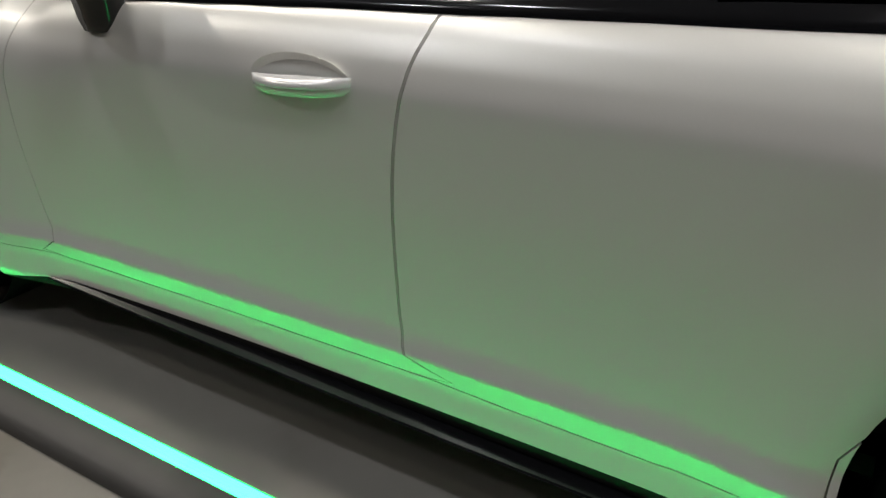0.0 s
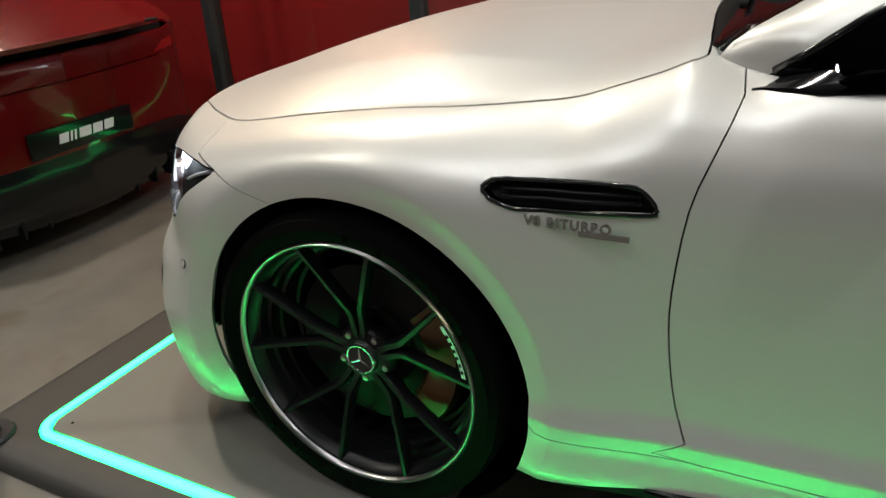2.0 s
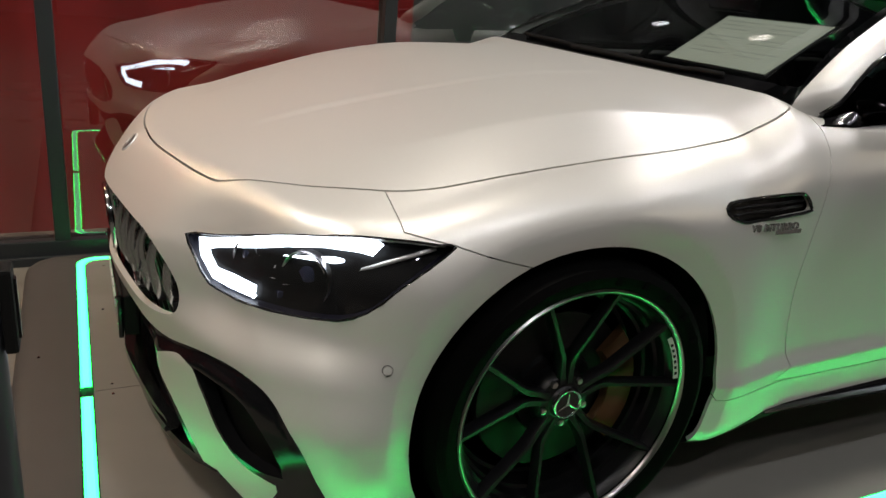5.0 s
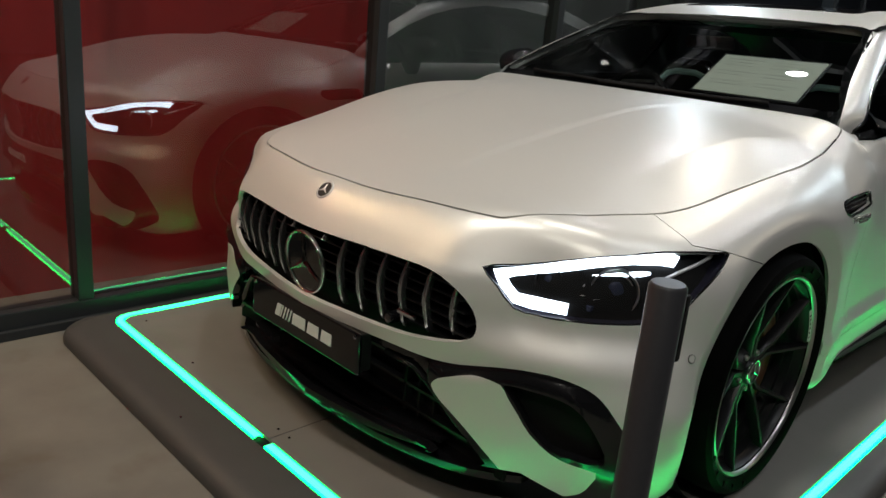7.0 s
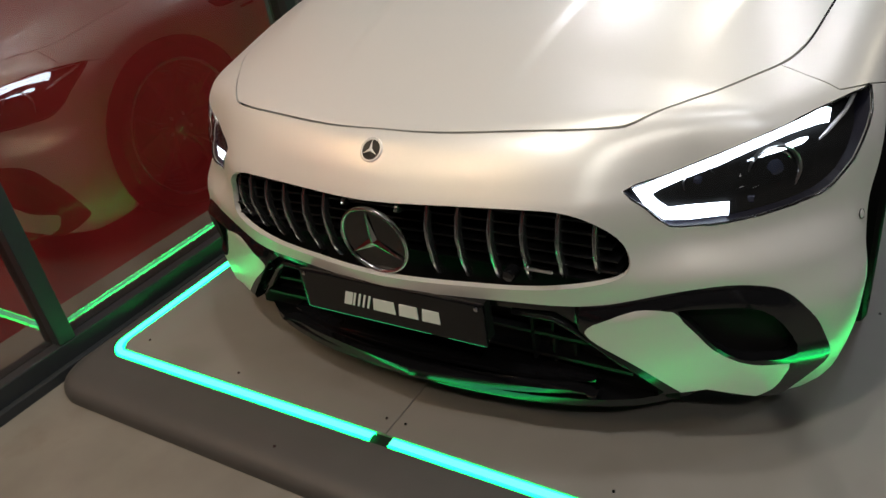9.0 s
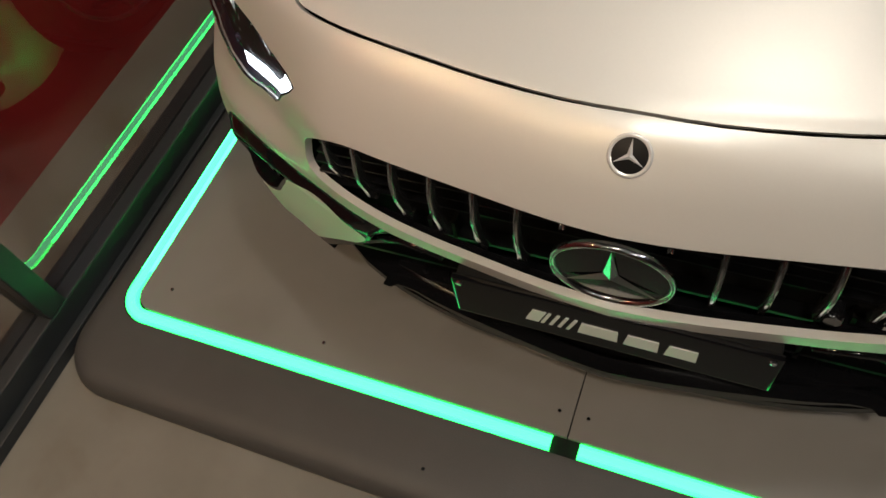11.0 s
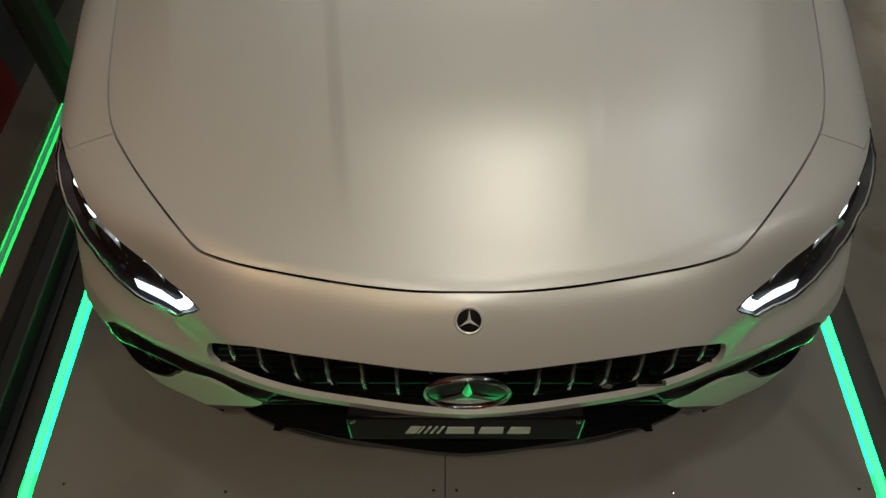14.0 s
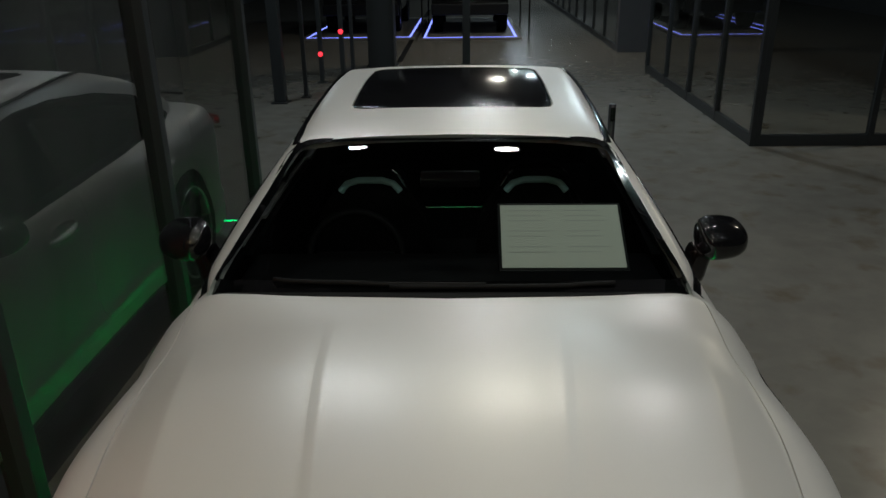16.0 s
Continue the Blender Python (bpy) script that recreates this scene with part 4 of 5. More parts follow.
# side vents, lettering, sensors, handles
for s in (1, -1):
    v = fine(VENT, True, 3)
    rimv = [on_side(y, z, .001) for y, z in v]
    vent = part("side_vent", tube([(s * p.x, p.y, p.z) for p in rimv], .0042, 8, True), M_BLACK, car, "gloss black fender vent", True)
    back = bmesh.new()
    back.faces.new([back.verts.new((s * (p.x - .02), p.y, p.z)) for p in rimv])
    bmesh.ops.triangulate(back, faces=back.faces)
    part("vent_mesh", back, M_SATIN, vent)
    for k in range(2):
        za = .783 + .013 * k
        pts = [on_side(y, za + (y - 1.28) * .03, -.006) for y in (1.30, 1.37, 1.44, 1.53)]
        part("vent_fin", tube([(s * p.x, p.y, p.z) for p in pts], .0035, 6), M_SATIN, vent, "", True)
    txt = bpy.data.curves.new("lettering", "FONT")
    txt.body, txt.size, txt.extrude, txt.offset, txt.space_character = "V8 BITURBO", .0230, .0022, .0008, 1.20
    ob = new("side_lettering", txt)
    ob.parent = car
    p = on_side(1.346 if s > 0 else 1.526, .745, .002)
    ob.matrix_local = pose(s * p.x, p.y, p.z, 90 + s * 0, 0, 90 if s > 0 else -90)
    txt.materials.append(M_LETTER)
    p = on_side(1.46, .734, .001)
    part("letter_bar", box((min(s * p.x, s * (p.x + .003)), 1.405, .730), (max(s * p.x, s * (p.x + .003)), 1.520, .740)), M_LETTER, car, "small dark chrome bar")
    p, e = on_side(.499, .517), .004
    away = Vector([float(body_field(p.x + a, p.y + b, p.z + c) - body_field(p.x - a, p.y - b, p.z - c)) for a, b, c in ((e, 0, 0), (0, e, 0), (0, 0, e))]).normalized()
    away.x *= s
    seat_at = Matrix.Translation(Vector((s * p.x, p.y, p.z)) + away * .002) @ away.to_track_quat("X", "Z").to_matrix().to_4x4()
    part("park_sensor", spin([(.0001, .0012), (.0080, .0012), (.0088, -.001), (.0100, -.001), (.0100, .001)], 20, "x"), M_WHITE, front, "round parking sensor", True, 40).matrix_local = seat_at
    part("sensor_seam", spin([(.0098, .0), (.0100, .0008), (.0105, .0008), (.0107, -.001)], 20, "x"), M_SATIN, front, "", True, 40).matrix_local = seat_at
    for y0, y1, who in ((2.405, 2.64, "door"), (3.50, 3.735, "rear_door")):
        yc, zc = (y0 + y1) / 2, .862
        bar = bmesh.new()
        rows = []
        for k in range(13):
            t = k / 12 * 2 - 1
            p = on_side(yc + t * .118, zc + .006 * t)
            bulge = .034 * (1 - t * t) ** .6 + .002
            hh = .020 * (1 - t * t) ** .45 + .003
            rows.append([bar.verts.new((s * (p.x + bulge * a), p.y, p.z - .011 + hh * b)) for a, b in ((.25, .9), (.8, .75), (1, .05), (.85, -.6), (.3, -.85), (0, 0))])
        for q, r in zip(rows, rows[1:]):
            for i in range(6):
                bar.faces.new((q[i], q[(i + 1) % 6], r[(i + 1) % 6], r[i]))
        bmesh.ops.recalc_face_normals(bar, faces=bar.faces)
        part("door_handle", bar, M_WHITE, shells[who, None if s > 0 else "other"], "painted door handle with a chrome strip", True, 60)
        strip = bmesh.new()
        rows = []
        for k in range(13):
            t = k / 12 * 2 - 1
            p = on_side(yc + t * .118, zc + .006 * t)
            bulge = .037 * (1 - t * t) ** .6 + .003
            rows.append([strip.verts.new((s * (p.x + bulge * o), p.y, p.z + dz)) for o, dz in ((.30, .0095), (.72, .0085), (.93, .0045), (1.03, -.002), (1.02, -.0065), (.97, -.0085))])
        for q, r in zip(rows, rows[1:]):
            for i in range(5):
                strip.faces.new((q[i], q[i + 1], r[i + 1], r[i]))
        bmesh.ops.recalc_face_normals(strip, faces=strip.faces)
        part("handle_strip", strip, M_BRIGHT, shells[who, None if s > 0 else "other"], "chrome handle strip", True)
        dish = spin([(.0001, -.020), (.04, -.018), (.08, -.010), (.105, -.001), (.118, .0022)], 32, "x")
        dd = part("handle_dish", dish, M_WHITE, shells[who, None if s > 0 else "other"], "", True)
        p = on_side(yc, zc)
        dd.matrix_local = pose(s * (p.x + .002), yc, zc, 0, 0, 0) @ Matrix.Diagonal((s, 1, .42, 1))
    # sill blade
    pts = [(1.57, .232), (1.70, .228), (2.2, .211), (3.0, .192), (3.45, .196)]
    blade = bmesh.new()
    rows = [[blade.verts.new((s * x, y, z + dz)) for x, dz in ((.80, .010), (.90, .008), (.936, .0), (.939, -.004), (.934, -.010), (.80, -.012))] for y, z in fine(pts, False, 5)]
    for q, r in zip(rows, rows[1:]):
        for i in range(5):
            blade.faces.new((q[i], q[i + 1], r[i + 1], r[i]))
    blade.faces.new(rows[0])
    blade.faces.new(rows[-1][::-1])
    bmesh.ops.recalc_face_normals(blade, faces=blade.faces)
    part("sill_blade", blade, M_BLACK, car, "gloss black sill blade", True, 35)
    # door mirrors
    foot = bmesh.new()
    rows = [[foot.verts.new((s * (x + dx), 1.945 + yo + hy * cy, z)) for dx, cy in ((-.03, -1), (.012, -1), (.028, -.75), (.032, 0), (.028, .75), (.012, 1), (-.03, 1))] for x, z, hy, yo in ((.862, .905, .040, 0), (.866, .93, .052, 0), (.872, .965, .056, .004), (.882, .995, .060, .01), (.895, 1.01, .064, .016))]
    for q, r in zip(rows, rows[1:]):
        for i in range(6):
            foot.faces.new((q[i], q[i + 1], r[i + 1], r[i]))
    foot.faces.new(rows[0])
    foot.faces.new(rows[-1])
    bmesh.ops.recalc_face_normals(foot, faces=foot.faces)
    mir = part("door_mirror", foot, M_BLACK, car, "gloss black door mirror", True, 50)
    shell = bmesh.new()
    bmesh.ops.create_uvsphere(shell, u_segments=32, v_segments=20, radius=1)
    for v in shell.verts:
        x, y, z = v.co
        x, y, z = (math.copysign(abs(a) ** .74, a) for a in (x, y, z))
        y = min(y, .45)
        tw = 1 - .14 * x
        v.co = Vector((s * (.952 + .096 * x), 1.968 + .105 * y + .03 * x, 1.05 + .066 * z * tw - .006 * x + (.008 * y if z > 0 else 0)))
    bmesh.ops.recalc_face_normals(shell, faces=shell.faces)
    part("mirror_shell", shell, M_BLACK, mir, "gloss black mirror shell", True, 60)
    part("mirror_glass", box((s * .955 - .070, 2.012, 1.008), (s * .955 + .070, 2.018, 1.092), .003), M_CHROME, mir, "mirror glass")

# wheels
def wheel(yc, s, width=.275):
    w = part("wheel", spin([(.293, .118), (.304, .128), (.325, .134), (.342, .125), (.350, .100), (.3525, .06), (.3525, -.10), (.340, -.13), (.285, -.128)], 96), M_RUBBER, car, "low-profile tyre on a black ten-spoke rim", True, 30)
    w.matrix_local = pose(s * .837, yc, .3525) @ Matrix.Diagonal((s, 1, 1, 1))
    part("rim_barrel", spin([(.281, .108), (.272, .085), (.266, .082), (.263, .06), (.255, .056), (.252, .03), (.245, .026), (.242, -.02), (.234, -.024), (.231, -.12)], 72), M_SATIN, w, "satin black rim barrel", True, 50)
    part("rim_lip", spin([(.281, .112), (.284, .121), (.289, .1235), (.294, .118)], 96), M_SILVER, w, "bare metal rim edge", True, 50)
    for k in range(26):
        a = 2 * math.pi * k / 26
        if k % 13 in (2, 3, 4, 5, 6):
            part("tyre_mark", prism([(.308, -.006), (.328, -.006), (.328, .006), (.308, .006)], .1285, .1338, "yz"), M_RUBBER, w).matrix_local = pose(0, 0, 0, math.degrees(a))
    for k in range(5):
        spokes = bmesh.new()
        base = radians(94 + 72 * k)
        for d in (-1, 1):
            line = [(.045, d * .0095), (.098, d * .0125), (.114, d * .0155), (.128, d * .0215), (.276, d * .090)]
            rows = []
            for i, (r, t) in enumerate(line):
                c, sn = math.cos(base), math.sin(base)
                y, z = r * c - t * sn, r * sn + t * c
                nx, nz = -sn, c
                ww = (.011, .0105, .010, .0092, .0085)[i]
                xo = (.066, .068, .072, .077, .112)[i]
                rows.append([spokes.verts.new((xo - dep, y + nx * ww * e, z + nz * ww * e)) for dep, e in ((.0, -.55), (.0, .55), (.010, 1), (.030, .9), (.030, -.9), (.010, -1))])
            for q, r in zip(rows, rows[1:]):
                for i in range(6):
                    spokes.faces.new((q[i], q[(i + 1) % 6], r[(i + 1) % 6], r[i]))
            spokes.faces.new(rows[-1][::-1])
        bmesh.ops.recalc_face_normals(spokes, faces=spokes.faces)
        part("spoke", spokes, M_SATIN, w, "split black spoke", True, 35)
    part("hub", spin([(.0001, .072), (.036, .072), (.04, .066), (.062, .061), (.07, .052), (.075, .02)], 40), M_SATIN, w, "", True, 35)
    capm = part("hub_cap", spin([(.0001, .0785), (.031, .078), (.034, .072)], 36), M_BLACK, w, "dark hub cap with a chrome ring", True, 35)
    part("cap_ring", spin([(.031, .078), (.0325, .081), (.0355, .080), (.036, .072)], 40), M_CHROME, capm, "", True)
    arms = bmesh.new()
    for k in range(3):
        t = radians(90 + 120 * k)
        dd, nn = Vector((0, math.cos(t), math.sin(t))), Vector((0, -math.sin(t), math.cos(t)))
        vs = [arms.verts.new(Vector((.0805, 0, 0))), arms.verts.new(nn * .0035 + Vector((.0795, 0, 0))), arms.verts.new(dd * .031 + Vector((.080, 0, 0))), arms.verts.new(-nn * .0035 + Vector((.0795, 0, 0)))]
        arms.faces.new(vs)
    part("cap_star", arms, M_CHROME, capm)
    for k in range(5):
        t = radians(90 + 36 + 72 * k)
        part("wheel_bolt", spin([(.0001, .0), (.007, -.001), (.0085, -.006), (.0085, -.02)], 10), M_SILVER, w, "", True, 35).matrix_local = pose(.069, .056 * math.cos(t), .056 * math.sin(t))
    part("brake_disc", spin([(.0001, .022), (.10, .022), (.105, .012), (.195, .012), (.198, .0), (.195, -.012)], 64), M_DISC, w, "grey brake disc", True, 35)
    cal = bmesh.new()
    rows = []
    for k in range(11):
        t = radians(-42 + 84 * k / 10 + (0 if yc < 2 else 180))
        rows.append([cal.verts.new((x, r * math.cos(t), r * math.sin(t))) for x, r in ((.02, .135), (.036, .145), (.042, .17), (.038, .212), (.012, .222))])
    for q, r in zip(rows, rows[1:]):
        for i in range(4):
            cal.faces.new((q[i], q[i + 1], r[i + 1], r[i]))
    cal.faces.new(rows[0])
    cal.faces.new(rows[-1][::-1])
    bmesh.ops.recalc_face_normals(cal, faces=cal.faces)
    part("brake_caliper", cal, M_BRONZE, w, "bronze brake caliper", True, 35)
    dec = bmesh.new()
    rows = []
    for k in range(9):
        t = radians(9 + 25 * k / 8)
        rows.append([dec.verts.new((.1135 + (r - .268) * .3, r * math.cos(t), r * math.sin(t))) for r in (.2655, .2765)])
    for q, r in zip(rows, rows[1:]):
        dec.faces.new((q[0], q[1], r[1], r[0]))
    label = part("rim_label", dec, M_BRIGHT, w, "pale rim label")
    for k in range(6):
        t = 12 + 3.4 * k
        part("label_mark", prism([(.2675, -.0036), (.2745, -.0036), (.2745, .0036), (.2675, .0036)], .1140, .1152, "yz"), M_MATT, label).matrix_local = pose(0, 0, 0, t)
    return w


for yc in E_CTR:
    for s in (1, -1):
        wheel(yc, s)

# cabin: roof, pillars, glass
SCREEN = [(-.03, 1.545), (.4, 1.55), (.66, 1.565), (.772, 1.583), (.74, 1.681), (.71, 1.775), (.69, 1.84), (.65, 2.0), (.586, 2.258), (.4, 2.283), (-.03, 2.292)]
SUNROOF = [(-.03, 2.545), (.36, 2.552), (.405, 2.565), (.415, 2.60), (.40, 3.30), (.37, 3.36), (-.03, 3.37)]
SIDEGLASS = [(1.662, .953), (1.69, .978), (1.732, 1.008), (1.803, 1.058), (1.879, 1.103), (2.05, 1.175), (2.27, 1.245), (2.5, 1.295), (2.8, 1.335), (3.1, 1.338), (3.5, 1.30), (3.9, 1.22), (4.2, 1.10), (4.33, 1.02), (4.2, .99), (3.0, .97), (2.2, .955), (1.80, .94)]
REARGLASS = [(-.03, 3.70), (.45, 3.72), (.55, 4.0), (.50, 4.45), (.3, 4.55), (-.03, 4.56)]
cb = hull(cabin_field, (2.2, 3.9, .95), (0, 0, .93), (.72, 0, 1.36), np.r_[np.linspace(1.4, 2.6, 52)[:-1], np.linspace(2.6, 5.0, 60)], 34, 22)
cg = panels(cb, [("screen", SCREEN, TOP, lambda c: True, 0), ("sunroof", SUNROOF, TOP, lambda c: c.z > 1.2, .006), ("rear", REARGLASS, TOP, lambda c: c.z > 1.0, 0),
                 ("below", [(1.0, .8), (5.2, .8), (5.2, .99), (2.6, .985), (1.9, .970), (1.70, .957), (1.655, .948), (1.62, .93), (1.0, .93)], SIDE, lambda c: True, 0),
                 ("side", SIDEGLASS, SIDE, lambda c: c.x > .3, 0)])
cb.verts.index_update()
part("roof", skin(cg["rest"], "both", .03), M_WHITE, car, "matte white roof and pillars", True, 40)
scr = part("windscreen", skin(cg["screen"], "both"), M_SCREEN, car, "clear windscreen", True)
part("sunroof", skin(cg["sunroof"], "both", .01), M_BLACK, car, "black glass sunroof", True)
part("rear_window", skin(cg["rear"], "both"), M_TINT, car, "dark rear window", True)
for m in (None, "other"):
    part("side_window", skin(cg["side"], m), M_TINT, car, "dark side window", True)


def on_cabin(x, y, out=0.0):
    p = field_at(cabin_field, (x, y, 2.0), (0, 0, -1))
    return Vector((p.x, p.y, p.z + out))


def cabin_side(y, z, out=0.0):
    p = field_at(cabin_field, (1.5, y, z), (-1, 0, 0))
    return Vector((p.x + out, p.y, p.z))


# black screen border, belt line trim, roof seam
border = bmesh.new()
poly = fine(SCREEN[1:-1], False, 4)
left = [(-x, y) for x, y in poly[::-1]]
full = left + poly
inner = [(x * .95, 1.90 + (y - 1.90) * (.93 if y > 1.9 else .80)) for x, y in full]
a = [border.verts.new(on_cabin(x, y, .002)) for x, y in full]
b = [border.verts.new(on_cabin(x, y, .002)) for x, y in inner]
for i in range(len(a)):
    j = (i + 1) % len(a)
    border.faces.new((a[i], a[j], b[j], b[i]))
part("screen_border", border, M_BLACK, scr, "black printed border", True)
for s in (1, -1):
    band = bmesh.new()
    rows = []
    for y in [1.664, 1.68, 1.71, 1.76] + [1.83 + .1 * k for k in range(25)]:
        zb, lift = float(BELT(y)), min(1, (y - 1.655) / .1)
        p, c = on_side(y, zb - .010 * lift), cabin_side(y, zb + .022 * lift)
        rows.append([band.verts.new((s * x, y, z)) for x, z in ((p.x - .004, zb - .012 * lift), (p.x + .0035, zb - .010 * lift), (p.x + .003, zb + .001), (p.x - .006, zb + .008 * lift), (c.x + .003, zb + .022 * lift), (c.x - .008, zb + .024 * lift))])
    for q, r in zip(rows, rows[1:]):
        for i in range(5):
            band.faces.new((q[i], q[i + 1], r[i + 1], r[i]) if s > 0 else (q[i], r[i], r[i + 1], q[i + 1]))
    part("belt_trim", band, M_BLACK, car, "gloss black window trim", True, 50)
    pts = [cabin_side(y, z, .002) for y, z in SIDEGLASS[1:14]]
    part("window_trim", tube([(s * p.x, p.y, p.z) for p in pts], .007, 6), M_BLACK, car, "", True)
    edge_pts = [on_cabin(s * x, y, .001) for x, y in fine([(.588, 2.262), (.588, 2.45), (.586, 2.7), (.58, 3.0), (.568, 3.3), (.55, 3.55)], False, 4)]
    part("roof_strip", tube(edge_pts, .017, 8, False, .35), M_BLACK, car, "gloss black roof ditch strip", True)
    bp = [cabin_side(2.805 + .02 * k, 1.015 + .085 * k, -.004) for k in range(4)]
    part("window_pillar", tube([(s * p.x, p.y, p.z) for p in bp], .016, 8, False, 1), M_BLACK, car, "", True)

# wipers
for pts in ([(-.18, 1.585), (.1, 1.588), (.32, 1.592), (.52, 1.605)], [(.12, 1.592), (-.3, 1.60), (-.55, 1.618)]):
    w3 = [on_cabin(x, y, .014) for x, y in fine(pts, False, 4)]
    part("wiper", tube(w3, .008, 6), M_MATT, car, "black wiper", True)
# rear lip spoiler
part("tail_spoiler", tube([(-.62, 4.86, 1.06), (-.3, 4.90, 1.075), (.3, 4.90, 1.075), (.62, 4.86, 1.06)], .018, 8, False, .5), M_BLACK, car, "gloss black tail spoiler", True)
for s in (1, -1):
    pts = [(s * .55, 5.0, .86), (s * .75, 4.93, .88), (s * .88, 4.78, .90), (s * .93, 4.62, .905)]
    part("tail_lamp", tube(pts, .022, 8, False, .8), M_TAIL, car, "slim red tail lamp", True)

# interior seen through the windscreen
inside_car = part("dashboard", box((-.74, 1.60, .84), (.74, 2.10, .945), .03), M_LEATHER, car, "black leather dashboard", True, 40)
for s in (1, -1):
    part("door_card", prism([(1.62, .93), (1.62, .4), (3.9, .4), (3.9, .98), (2.2, .965)], s * .775, s * .80, "yz"), M_LEATHER, car, "black inner door panel")
part("cabin_floor", box((-.78, 1.7, .3), (.78, 4.4, .34)), M_MATT, car)
part("centre_console", box((-.13, 2.0, .34), (.13, 3.0, .66), .03), M_LEATHER, car, "", True, 40)
part("headlining", box((-.52, 2.35, 1.30), (.52, 3.7, 1.305)), M_MATT, car)
for s in (1, -1):
    seat = part("front_seat", box((s * .36 - .25, 2.13, .34), (s * .36 + .25, 2.68, .50), .06), M_LEATHER, car, "black sports seat with turquoise piping", True, 40)
    prof = [(-.24, .50), (-.26, .75), (-.25, .95), (-.17, 1.07), (-.13, 1.17), (-.09, 1.20), (.09, 1.20), (.13, 1.17), (.17, 1.07), (.25, .95), (.26, .75), (.24, .50)]
    back = prism([(s * .36 + x, z - .06) for x, z in prof], 2.61, 2.73)
    bmesh.ops.bevel(back, geom=back.edges[:], offset=.025, segments=2, affect="EDGES")
    part("seat_back", back, M_LEATHER, seat, "", True, 40)
    arc = [(s * .36 + x, 2.602, z - .06) for x, z in ((-.13, 1.085), (-.10, 1.12), (-.05, 1.135), (.05, 1.135), (.10, 1.12), (.13, 1.085))]
    part("headrest_band", tube(arc, .017, 8, False, .9), M_AQUA, seat, "turquoise headrest band")
    arc = [(s * .36 + x, 2.602, z - .06) for x, z in ((-.16, 1.10), (-.12, 1.165), (-.10, 1.18))]
    part("seat_piping", tube(arc, .005, 6), M_DARKCHROME, seat)
    arc = [(s * .36 + x, 2.602, z - .06) for x, z in ((.16, 1.10), (.12, 1.165), (.10, 1.18))]
    part("seat_piping", tube(arc, .005, 6), M_DARKCHROME, seat)
st = part("steering_wheel", tube([(-.37 + .18 * math.cos(t), 2.16 + .05 * math.sin(t), .90 + .165 * math.sin(t)) for t in [2 * math.pi * k / 28 for k in range(28)]], .016, 8, True), M_LEATHER, car, "black steering wheel", True)
part("wheel_spoke", box((-.52, 2.15, .875), (-.22, 2.18, .915), .01), M_SATIN, st)
part("inner_mirror", box((-.11, 2.10, 1.195), (.11, 2.13, 1.255), .012), M_BLACK, car, "", True, 40)
card = thing("info_card", "pale green printed card in a dark frame on the dashboard", "sign", (.375, 1.815, 1.115))
q = pose(0, 0, 0, 31, 0, 0)
fr = part("card_frame", box((-.210, -.143, -.006), (.210, .143, .0), .002), M_SATIN, card, "dark card frame")
fr.matrix_local = q
pp = part("card_sheet", box((-.2, -.132, .0), (.2, .132, .002)), M_PAPER, fr, "pale printed sheet")
for cx, rows in ((-.175, 9), (.015, 9)):
    for k in range(rows):
        if k in (3, 6):
            continue
        wdt = .15 - .05 * ((k * 7 + (cx > 0) * 3) % 4) / 4
        z = .105 - .022 * k
        part("print_line", box((cx, z, .0018), (cx + wdt, z + .004, .0026)), M_INK, pp)


# ---- the red car ahead, tail towards the platform ----
red = thing("red_sports_car", "glossy red sports car, tail towards the platform", "car", (-.05, -6.12, FLOOR_Z))


def red_field(x, y, z):
    f = body_field(x, y, z)
    lid = (z - (.93 - .10 * step(4.4, 5.05, y))) * .9
    return np.where(y > 2.5, smax(np.maximum(f, -1), lid, .05), f)


rb = hull(red_field, (.9, 4.2, .45), (0, 0, .1), (.97, 0, .9), np.r_[np.linspace(-.01, 4.2, 100)[:-1], np.linspace(4.2, 5.1, 44)], 44, 40)
rg = panels(rb, [("arch", circle(.95, .35, .40, .39), SIDE, lambda c: c.x > .5, 0), ("arch", circle(3.9, .36, .40, .39), SIDE, lambda c: c.x > .5, 0),
                 ("diffuser", [(-.03, .10), (.97, .10), (.97, .30), (.80, .335), (.62, .385), (.40, .405), (-.03, .405)], FRONT, lambda c: c.y > 4.3, 0),
                 ("slot", [(-.03, .815), (.66, .815), (.70, .825), (.68, .84), (-.03, .84)], FRONT, lambda c: c.y > 4.3, 0),
                 ("tail", [(.52, .715), (.93, .735), (.95, .79), (.80, .785), (.60, .755)], FRONT, lambda c: c.y > 4.2, 0),
                 ("lid", [(-.03, .70), (.56, .70), (.60, .76), (.62, .812), (-.03, .812)], FRONT, lambda c: c.y > 4.3, .005)])
rb.verts.index_update()
part("red_body", skin(rg["rest"], "both", .01), M_RED, red, "glossy red body", True, 40)
part("tail_lid", skin(rg["lid"], "both", .01), M_RED, red, "", True, 40)
part("diffuser", skin(rg["diffuser"], "both", .01), M_BLACK, red, "black rear diffuser", True, 40)
for m in (None, "other"):
    part("tail_lamp", skin(rg["tail"], m, .004), M_TAIL, red, "slim dark red tail lamp", True, 40)
rc = hull(lambda x, y, z: cabin_field(x, y, z + .06), (2.2, 3.9, .9), (0, 0, .88), (.72, 0, 1.3), np.linspace(1.4, 4.9, 60), 24, 16)
rcg = panels(rc, [("screen", SCREEN, TOP, lambda c: True, 0), ("rear", REARGLASS, TOP, lambda c: c.z > .95, 0), ("side", [(y, z - .06) for y, z in SIDEGLASS], SIDE, lambda c: c.x > .3, 0)])
rc.verts.index_update()
